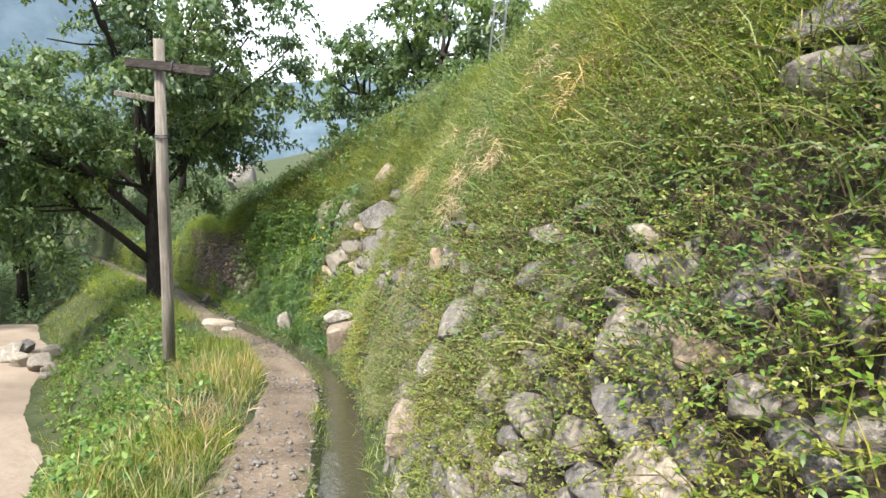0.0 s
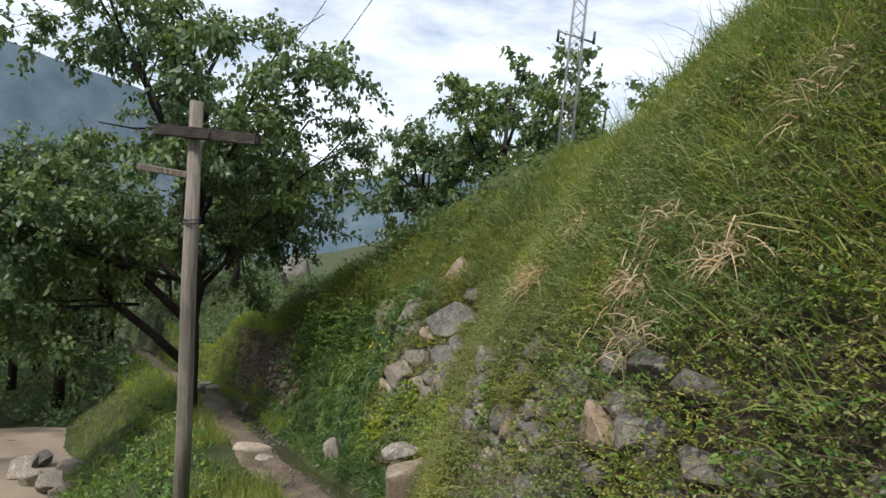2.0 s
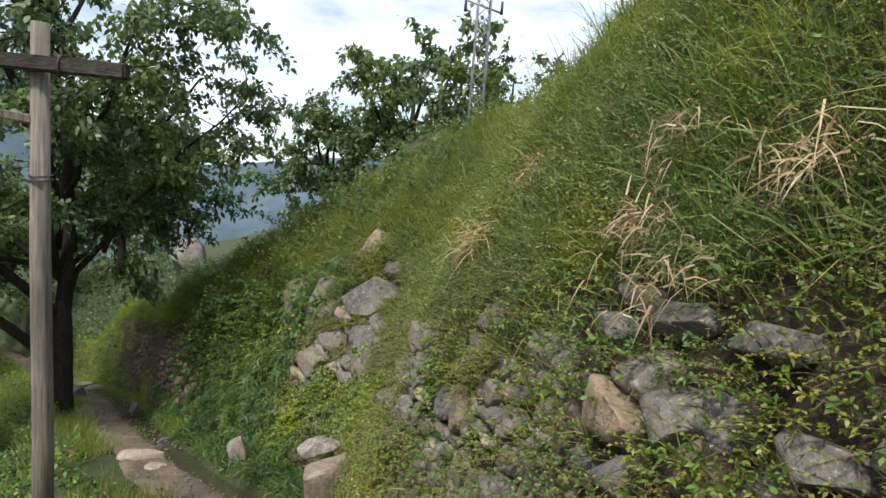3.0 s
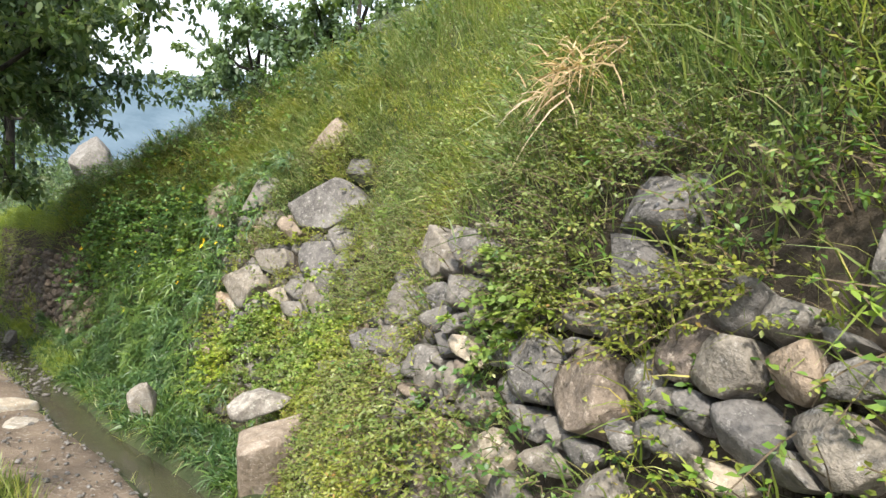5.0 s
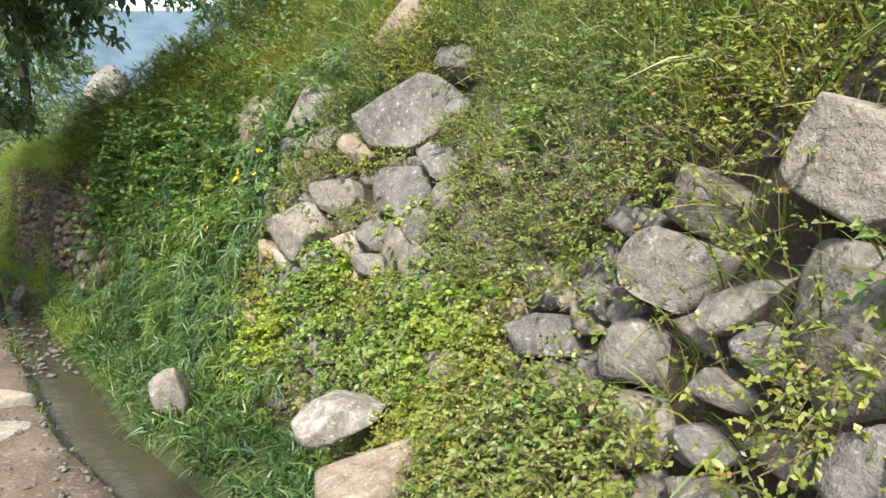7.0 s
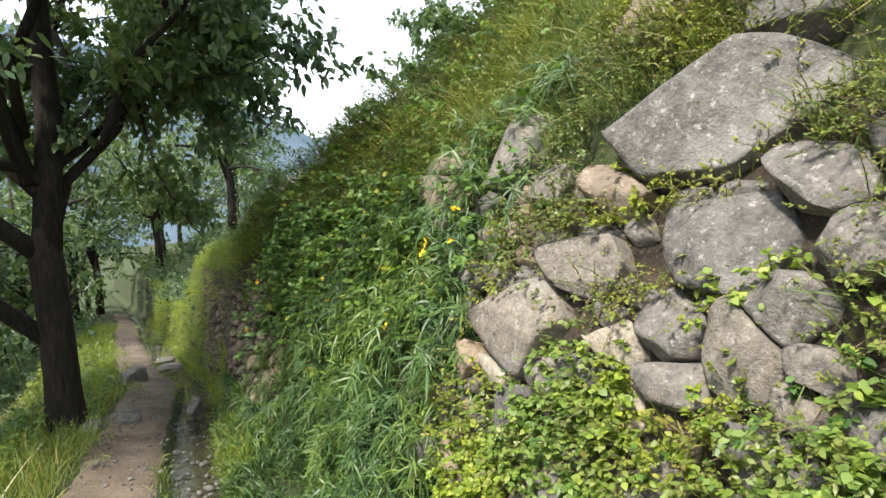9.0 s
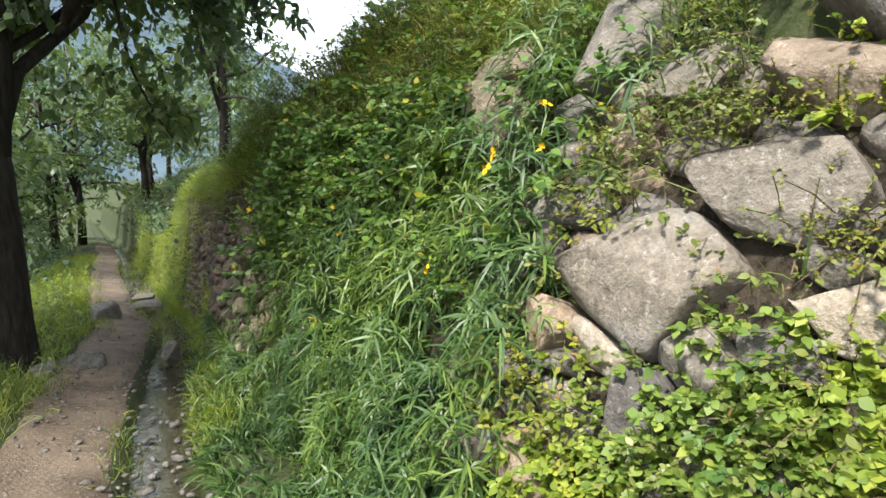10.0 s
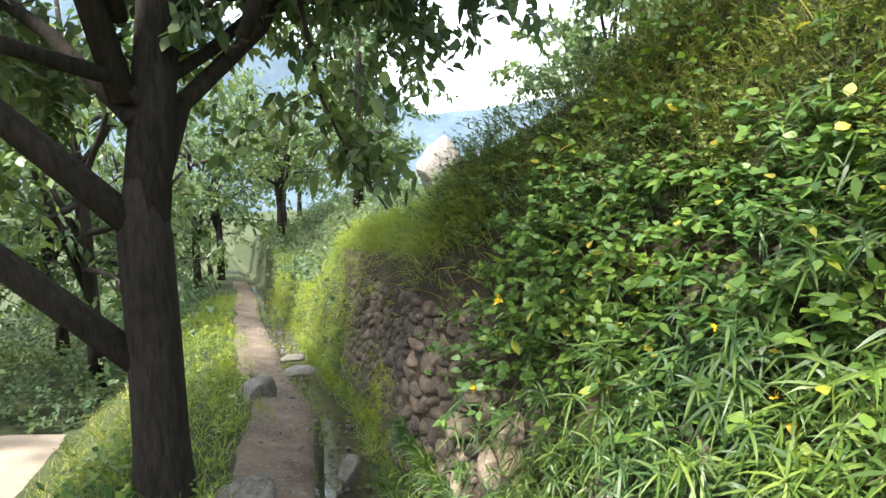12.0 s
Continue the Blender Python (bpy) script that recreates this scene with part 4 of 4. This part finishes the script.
leafy("shoulder_grass", [tufts(P, N, 8, (0.14, 0.36), (0.005, 0.009))], M_GRASS, None, "yellowish green grass on the bank's shoulder", "grass")
leafy("broad_leaf_shrub", [broad], M_BROAD, None, "broad-leaved green shrub spilling over the wall", "shrub")
leafy("twigs", twigs, M_TWIG, None, "thin brown stems of the bank's plants", "twigs")
# yellow blossoms
M_BLOSSOM, _n, _l, _b = material("yellow_petals", 0.6)
_b.inputs["Base Color"].default_value = (0.75, 0.50, 0.02, 1)
P, N, v, h = scatter(9, 9.6, 12.2, 0.8, 2.0, 11, -0.6)
leafy("yellow_flowers", [tufts(P + N * 0.38, N, 6, (0.02, 0.035), (0.012, 0.018), 0.8, 0.2, 0.8, (0, 0.2), OVAL, 0.004)], M_BLOSSOM, None, "small yellow blossoms among the narrow leaves", "flowers")

# bright grass on and beside the far wall
P, N, v, h = scatter(4300, 13.9, 25, 0.0, 2.3, 12, -0.15, 1.6, 0.0)
moss = [tufts(P, N, 6, (0.06, 0.18), (0.004, 0.008), 0.6, 0.3, 0.7, (0.3, 0.8), FINE)]
P, N, v, h = scatter(1300, 12.9, 18, 1.7, 2.4, 13, -0.8, 1.6, 0.0)
moss.append(tufts(P, N, 10, (0.12, 0.28), (0.005, 0.009), 0.6, 0.8, 0.4))


def lay(n, v0, v1, u0, u1, seed, gap=-0.3, scale=1.3):
    r = np.random.default_rng(seed)
    v, u = r.uniform(v0, v1, n), r.uniform(u0, u1, n)
    ok = lumps(v * scale, u * scale, 0, seed + 9) > gap + r.normal(0, 0.2, n)
    x, y, z = land(v[ok], u[ok])
    P = np.stack([x, y, z], -1)
    return P, np.repeat([[0, 0, 1.0]], len(P), 0)


P, N = lay(1300, 12, 24, -2.2, -1.1, 30)
moss.append(tufts(P, N, 9, (0.12, 0.34), (0.006, 0.011), 0.45, 0.9, 0.2))
P, N = lay(700, 13.5, 24, -0.42, 0.1, 31, 0.0)
moss.append(tufts(P, N, 9, (0.08, 0.22), (0.005, 0.009), 0.5, 0.9, 0.2))
for u0, u1, seed in ((-1.2, -0.92, 46), (-0.6, -0.42, 47)):
    P, N = lay(420, 11.5, 24, u0, u1, seed, 0.0, 2.2)
    moss.append(tufts(P, N, 8, (0.06, 0.2), (0.005, 0.010), 0.6, 0.8, 0.2))
P, N = lay(1000, 11, 18, -0.1, 0.14, 45, -0.6)
moss.append(tufts(P, N, 8, (0.08, 0.24), (0.005, 0.010), 0.55, 0.9, 0.2))
P, N = lay(1500, 15.6, 27, -0.05, 1.3, 50, -0.9)
moss.append(tufts(P, N, 9, (0.15, 0.36), (0.006, 0.011), 0.6, 0.8, 0.3))
leafy("bright_grass", moss, M_MOSS, None, "bright yellow-green grass on the old wall and verge", "grass")

# verge between footpath and track
verge = []
P, N = lay(2600, 0, 13, -1.95, -1.08, 32, -0.35)
verge.append(tufts(P, N, 10, (0.14, 0.40), (0.004, 0.009), 0.4, 1.0, 0.1, (0.15, 0.5)))
P, N = lay(2500, 0, 18, -3.35, -1.9, 33, -0.8)
verge.append(tufts(P, N, 8, (0.12, 0.32), (0.005, 0.010), 0.45, 0.9, 0.1, outline=FINE))
P, N = lay(420, 1, 12, -0.56, -0.44, 34, 0.15, 2.5)
verge.append(tufts(P, N, 9, (0.06, 0.2), (0.004, 0.008), 0.5, 0.9, 0.1))
P, N = lay(420, 1, 12, -0.1, 0.1, 35, -0.2, 2.0)
verge.append(tufts(P, N, 9, (0.08, 0.24), (0.004, 0.008), 0.5, 0.9, 0.1))
P, N = lay(500, -4, 20, -9.5, -7.3, 39, -0.5)
verge.append(tufts(P, N, 9, (0.15, 0.4), (0.008, 0.014), 0.5, 0.9, 0.1))
leafy("verge_grass", verge, M_GRASS, None, "tall seeding grass on the footpath's verge", "grass")
P, N = lay(210, 2.3, 6.8, -1.9, -1.12, 36, -0.2)
leafy("seed_heads", [tufts(P, N, 7, (0.28, 0.44), (0.003, 0.007), 0.35, 1.2, 0.1, (0.1, 0.4), (0.15, 0.3, 1.0, 0.0))], M_DRY, None, "pale dry seed heads standing above the verge grass", "grass")
P, N = lay(1300, 1, 14, -3.2, -1.5, 37, -0.1)
vw, tw = sprigs(P, N, 13, (0.12, 0.4), (0.04, 0.09), 0.5, 0.8, 0.5)
P, N = lay(1200, 4, 30, -12, -7.6, 38, -0.3)
vw2, tw2 = sprigs(P, N, 13, (0.2, 0.7), (0.07, 0.14), 0.5, 0.8, 0.5)
P, N = lay(2300, 17.5, 34, -9, -2.0, 41, -0.8)
vw3, tw3 = sprigs(P, N, 13, (0.25, 0.9), (0.08, 0.16), 0.55, 0.8, 0.5, SMALL)
leafy("undergrowth", [vw3], M_FAR, None, "leafy undergrowth of the wood below the path", "undergrowth")
P, N = lay(1400, 12.5, 40, 1.2, 13, 42, -0.9)
vw4, tw4 = sprigs(P, N, 13, (0.2, 0.8), (0.06, 0.15), 0.55, 0.8, 0.6, SMALL)
P, N = lay(900, 9, 14, 2.2, 8, 43, -0.9)
vw5, tw5 = sprigs(P, N, 13, (0.2, 0.6), (0.05, 0.10), 0.5, 0.8, 0.6)
P, N = lay(2100, 15.8, 32, 0.1, 6, 48, -0.9)
vw6, tw6 = sprigs(P, N, 13, (0.2, 0.9), (0.06, 0.14), 0.55, 0.8, 0.7, SMALL)
P, N = lay(420, 11.8, 21, -2.3, -1.15, 49, -0.1)
vw7, tw7 = sprigs(P, N, 14, (0.12, 0.45), (0.03, 0.07), 0.5, 0.8, 0.6)
leafy("verge_bushes", [vw7], M_MOSS, None, "bright yellow-green bushes along the footpath", "bushes")
leafy("hilltop_shrubs", [vw4, vw5, vw6], M_FAR, None, "low green shrubs covering the top of the hill", "shrubs")
leafy("verge_weeds", [vw, vw2], M_WEED, None, "leafy green weeds on the slope below the footpath", "weeds")
leafy("verge_twigs", [tw, tw2], M_TWIG, None, "thin stems of the verge weeds", "twigs")


# ---- trees ----
def limb_points(a, b, r, sag=0.12, n=7):
    a, b = np.array(a, float), np.array(b, float)
    s = np.linspace(0, 1, n)[:, None]
    L = np.linalg.norm(b - a)
    bend = unit(r.normal(size=3)) * L * sag
    return a + (b - a) * s + bend * (np.sin(np.pi * s)) + r.normal(0, 0.012 * L, (n, 3)) * (s > 0.05) * (s < 0.95)


def grow_tree(name, trunk, trunk_radii, limbs, leaf, clusters, mat, label, seed, subs=7, twigs_each=6, sub_len=(0.9, 1.9), twig_len=(0.35, 0.8), group="", leafiness=7, ratio=0.6):
    """trunk: points; limbs: (start, end, radius). A tree of limbs, branches, twigs and hanging leaves."""
    r = np.random.default_rng(seed)
    root = new(name)
    root.location = trunk[0]
    inv = Matrix.Translation(-Vector(trunk[0]))
    off = np.array(trunk[0], float)
    pts = np.array(trunk, float)
    pieces = [tube(pts - off, trunk_radii, 14, 0.07, seed)]
    twig_pieces, tips, dirs = [], [], []
    r2 = np.random.default_rng(seed + 500)
    for a, b, rad in limbs:
        L = limb_points(a, b, r)
        pieces.append(tube(L - off, np.linspace(rad, rad * 0.3, len(L)), 9, 0.06, seed + 1))
        length = np.linalg.norm(L[-1] - L[0])
        for _ in range(subs):
            k = r.uniform(0.4, 1.0) * (len(L) - 1)
            i = min(int(k), len(L) - 2)
            s0 = L[i] + (L[i + 1] - L[i]) * (k - i)
            d = unit(unit(L[i + 1] - L[i]) * 0.5 + r.normal(size=3) * np.array([1, 1, 0.55]) * 0.8)
            S = limb_points(s0, s0 + d * r.uniform(*sub_len), r, 0.1, 5)
            twig_pieces.append(tube(S - off, np.linspace(rad * 0.28, rad * 0.10, 5), 5 if leaf[1] < 0.2 else 3))
            for _ in range(twigs_each):
                q = r.uniform(0.2, 1.0) * 4
                j = min(int(q), 3)
                t0 = S[j] + (S[j + 1] - S[j]) * (q - j)
                td = unit(d * 0.5 + r.normal(size=3) * np.array([1, 1, 0.5]) + np.array([0, 0, -0.25]))
                te = t0 + td * r.uniform(*twig_len)
                if leaf[1] < 0.2:
                    twig_pieces.append(tube(np.array([t0, (t0 + te) / 2 + r.normal(0, 0.02, 3), te]) - off, [rad * 0.07, rad * 0.055, rad * 0.03], 4))
                m = clusters
                f = r2.uniform(0.1, 1.12, m)[:, None]
                tips.append(t0 + (te - t0) * f + r2.normal(0, 0.07, (m, 3)))
                dirs.append(unit(td * 0.4 + r2.normal(size=(m, 3)) + np.array([0, 0, -0.35])))
    V, F = joined(pieces)
    mesh_object("trunk", V, F, M_BARK, root)
    V, F = joined(twig_pieces)
    tagged(mesh_object("branchwork", V, F, M_BARK, root), "", "", "", "stuff")
    T, D = np.concatenate(tips) - off, np.concatenate(dirs)
    n = len(T)
    size = r.uniform(*leaf, n)
    side = unit(np.cross(D, unit(np.array([0, 0, 1.0]) + 0.7 * r.normal(size=(n, 3)))))
    leafy("crown", [blade_arrays(T, D, size, size * ratio, r.uniform(0.05, 0.45, n), LEAF if leaf[1] < 0.2 else SMALL, side)], mat, root)
    return tagged(root, label, "tree", group)


fk = (-6.07, 12.12, -1.7)
grow_tree("walnut_tree", [(-6.0, 12.0, -3.75), (-6.01, 12.01, -3.45), (-6.03, 12.05, -2.9), (-6.04, 12.08, -2.3), fk, (-6.08, 12.14, -1.4)],
          [0.28, 0.195, 0.155, 0.145, 0.14, 0.08],
          [(fk, (-6.45, 12.3, 3.6), 0.125), ((-6.15, 12.15, -1.0), (-5.9, 12.9, 4.0), 0.075), (fk, (-8.7, 11.3, 1.3), 0.085), ((-6.03, 12.07, -2.5), (-9.0, 11.4, 0.9), 0.085),
           (fk, (-4.5, 13.4, 2.3), 0.062), ((-6.15, 12.16, -0.6), (-5.6, 9.4, 2.6), 0.05), ((-6.1, 12.15, -1.0), (-7.6, 14.6, 2.4), 0.06), ((-6.12, 12.15, -0.9), (-7.3, 9.2, 0.4), 0.045),
           ((-6.2, 12.18, 0.0), (-4.3, 11.2, 3.2), 0.05), ((-6.25, 12.22, 0.6), (-8.0, 11.6, 4.2), 0.05), ((-6.1, 12.15, -1.1), (-9.6, 13.2, 1.0), 0.05),
           ((-6.3, 12.25, 1.2), (-6.9, 10.2, 4.6), 0.045), ((-6.95, 11.86, -1.35), (-9.2, 10.2, -1.2), 0.03), ((-6.95, 11.86, -1.35), (-7.8, 9.6, -1.0), 0.03), ((-6.1, 12.14, -1.2), (-5.3, 13.6, 0.5), 0.03), ((-6.85, 11.9, -0.8), (-7.2, 10.6, 0.5), 0.03), ((-6.85, 11.9, -0.8), (-8.4, 12.3, -0.3), 0.03),
           ((-6.1, 12.15, -1.1), (-8.6, 13.4, -0.6), 0.035), ((-6.1, 12.15, -1.0), (-6.8, 15.0, 0.6), 0.04), ((-5.6, 12.45, -0.65), (-3.5, 13.1, 2.2), 0.04), ((-5.6, 12.45, -0.65), (-5.0, 14.4, 1.0), 0.03)],
          (0.075, 0.13), 74, M_TREE, "broad-leaved tree with a dark forked trunk beside the path", 11, 7, 6)


def simple_limbs(h, spread, n, r):
    out = []
    for i in range(n):
        a = i * 2.4 + r.uniform(-0.4, 0.4)
        z0 = h * r.uniform(0.12, 0.6)
        top = max(z0 * 0.9, h * (0.22 + 0.75 * (i / n)) + r.uniform(-0.4, 0.4))
        k = spread * r.uniform(0.55, 1.0) * (1.15 - 0.6 * top / h)
        out.append(((0, 0, z0), (k * math.cos(a), k * math.sin(a), top), 0.07))
    return out


r3 = np.random.default_rng(3)
plain = []
for i, (h, spread) in enumerate(((7.0, 3.2), (6.0, 3.0), (8.0, 3.0))):
    t = grow_tree("tree", [(0, 0, -0.6), (0.05, 0.02, 0.5), (0.0, 0.1, h * 0.35), (0.1, 0.05, h * 0.85)], [0.17, 0.14, 0.11, 0.03], simple_limbs(h, spread, 12, r3),
                  (0.15, 0.27) if i == 0 else (0.13, 0.24), 26 if i == 0 else 12, M_FAR, "leafy green tree in the valley wood", 70 + i, 6, 5 if i == 0 else 4, (0.7, 1.6), (0.4, 0.9), "trees of the wood")
    plain.append(t)
spots = [(-0.9, 29.0, 1.4, 0), (2.9, 25.5, 1.1, 0), (-4.6, 31.5, 1.1, 0), (0.6, 30.0, 1.1, 0)]
for i, (v, u) in enumerate([(18, -5.5), (20, -3.6), (22.5, -5), (24, -3.2), (27, -4.5), (27, -2.2), (30, -3.5), (31, -1.5), (29, 0.8), (33, 1.5), (18, -10.5), (13, -11.5), (19, -9), (10, -11), 
                            (22, -10), (25.5, -8.5), (36, -2), (26, 3.0), (9, -9.5), (5.5, -9.5), (1, -11), (20.5, -6.5), (38, 3), (36, 7)]):
    x, y, z = land(v, u)
    spots.append((float(x), float(y), 0.75 + 0.35 * ((i * 37) % 10) / 10, 1 + i % 2))
for i, (x, y, s, kind) in enumerate(spots):
    m = pose(x, y, ground_z(x, y), 0, 0, 67 * i)
    t = copy_thing(plain[kind], m)
    t.scale = (s, s, s)
for t in plain:
    for o in (*t.children_recursive, t):
        bpy.data.objects.remove(o)


# a conifer on the slope
def conifer(x, y, z, h):
    root = new("conifer")
    root.location = (x, y, z)
    V, F = tube([(0, 0, -0.5), (0, 0, h * 0.5), (0, 0, h)], [0.2, 0.12, 0.02], 8)
    mesh_object("trunk", V, F, M_BARK, root)
    r = np.random.default_rng(5)
    n = 9000
    s = r.random(n) ** 0.8
    z0 = h * (0.08 + 0.92 * s)
    a = r.uniform(0, 6.28, n)
    rad = (1 - s) * h * 0.2 * r.uniform(0.3, 1.0, n) * (1 + 0.3 * np.sin(z0 * 5 + 3 * a))
    P = np.stack([rad * np.cos(a), rad * np.sin(a), z0 - 0.3 * rad], -1)
    D = unit(np.stack([np.cos(a), np.sin(a), np.full(n, -0.35)], -1) + 0.35 * r.normal(size=(n, 3)))
    leafy("crown", [blade_arrays(P, D, r.uniform(0.2, 0.4, n), np.full(n, 0.07), np.full(n, 0.3), LEAF)], M_TREE, root)
    return tagged(root, "dark pointed conifer standing below the far bank", "tree")


conifer(-16.3, 35.8, ground_z(-16.3, 35.8), 11.0)


# ---- pole, mast and cables ----
def box(bm, size, m):
    bmesh.ops.create_cube(bm, size=1.0, matrix=m @ Matrix.Diagonal((*size, 1)))


pole = new("utility_pole")
pole.location = (-3.23, 6.74, -2.3)
V, F = tube([(0, 0, 0), (0.01, 0, 1.2), (-0.01, 0.01, 2.6), (0.0, 0, 4.12)], [0.074, 0.069, 0.064, 0.055], 16, 0.03, 2)
mesh_object("post", V, F, M_POLE, pole)
bm = bmesh.new()
box(bm, (0.98, 0.085, 0.10), pose(0.15, -0.1, 3.84, 0, 1.5, -6))
bmesh.ops.bevel(bm, geom=bm.edges[:], offset=0.012, segments=2, affect="EDGES")
part("crossarm", bm, M_BEAM, pole, "dark weathered wooden crossarm")
bm = bmesh.new()
box(bm, (0.46, 0.05, 0.06), pose(-0.2, -0.09, 3.5, 0, 6, 25))
bmesh.ops.bevel(bm, geom=bm.edges[:], offset=0.008, segments=1, affect="EDGES")
part("brace", bm, M_POLE, pole, "short grey wooden arm")
for z in (3.08, 3.11):
    ang = np.linspace(0, 2 * np.pi, 17)
    V, F = tube(np.stack([0.07 * np.cos(ang), 0.07 * np.sin(ang), np.full(17, z) + 0.01 * np.sin(ang)], -1), np.full(17, 0.006), 6)
    mesh_object("wire_tie", V, F, M_WIRE, pole)
ang = np.linspace(0, 2 * np.pi, 13)
V, F = tube(np.stack([np.full(13, 0.2), -0.1 + 0.06 * np.cos(ang), 3.84 + 0.066 * np.sin(ang)], -1), np.full(13, 0.007), 6)
mesh_object("wire_loop", V, F, M_WIRE, pole)
tagged(pole, "weathered wooden utility pole with a dark crossarm", "utility pole")

mast = new("lattice_mast")
mast.location = (1.25, 22.6, ground_z(1.25, 22.6))
base_z = mast.location.z
top = 15.5 - base_z
for sx in (-1, 1):
    for sy in (-1, 1):
        V, F = tube([(0.24 * sx, 0.24 * sy, -0.3), (0.16 * sx, 0.16 * sy, top)], [0.028, 0.022], 6)
        mesh_object("leg", V, F, M_METAL, mast)
k = 0
zz = np.arange(0.4, top - 0.4, 0.42)
for i, z in enumerate(zz):
    w0, w1 = 0.24 - 0.08 * z / top, 0.24 - 0.08 * (z + 0.42) / top
    corners = [(-1, -1), (1, -1), (1, 1), (-1, 1)]
    pieces = []
    for j in range(4):
        a, b = corners[j], corners[(j + 1) % 4]
        if (i + j) % 2:
            a, b = b, a
        pieces.append(tube([(a[0] * w0, a[1] * w0, z), (b[0] * w1, b[1] * w1, z + 0.42)], [0.013, 0.013], 4))
    V, F = joined(pieces)
    mesh_object("brace", V, F, M_METAL, mast)
V, F = tube([(-0.62, 0, 6.65 - base_z), (0.62, 0.1, 6.35 - base_z)], [0.035, 0.035], 6)
mesh_object("crossarm", V, F, M_METAL, mast)
for sx in (-0.6, 0.2, 0.58):
    V, F = tube([(sx, 0.05, 6.3 - base_z), (sx, 0.05, 6.7 - base_z)], [0.05, 0.04], 8)
    mesh_object("insulator", V, F, M_WIRE, mast)
tagged(mast, "tall steel lattice mast with a crossarm behind the trees", "mast")


def cable(a, b, sag, label):
    s = np.linspace(0, 1, 24)[:, None]
    P = np.array(a) + (np.array(b) - np.array(a)) * s
    P[:, 2:3] -= sag * 4 * s * (1 - s)
    V, F = tube(P, np.full(24, 0.012), 6)
    return tagged(mesh_object("overhead_cable", V, F, M_WIRE), label, "cable", "overhead cables")


cable((-9.06, 23.66, 3.28), (-1.63, 13.76, 7.83), 0.3, "thin black cable crossing high above the tree")
cable((-9.45, 24.32, 5.4), (-2.89, 14.56, 8.13), 0.3, "thin black cable crossing high above the tree")


# ---- far slopes across the valley, air haze put into their colour ----
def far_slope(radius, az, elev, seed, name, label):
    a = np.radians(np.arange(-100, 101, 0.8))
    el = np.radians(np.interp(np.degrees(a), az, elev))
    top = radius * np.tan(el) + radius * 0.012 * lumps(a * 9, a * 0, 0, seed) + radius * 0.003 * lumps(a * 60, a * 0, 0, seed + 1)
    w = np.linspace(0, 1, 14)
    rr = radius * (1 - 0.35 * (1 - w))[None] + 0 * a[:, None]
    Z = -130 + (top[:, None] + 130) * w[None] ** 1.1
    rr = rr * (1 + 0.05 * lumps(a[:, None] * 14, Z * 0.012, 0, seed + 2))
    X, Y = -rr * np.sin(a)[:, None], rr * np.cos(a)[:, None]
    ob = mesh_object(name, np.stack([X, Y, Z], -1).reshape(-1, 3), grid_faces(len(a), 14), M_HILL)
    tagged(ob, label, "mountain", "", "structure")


far_slope(900, [-100, -20, 10, 20, 24, 32, 43, 60, 100], [4, 2, 1, -1.0, 1.0, 5, 8.3, 9.8, 9], 8, "backdrop", "wooded mountain across the valley, haze blue mixed into its colour")
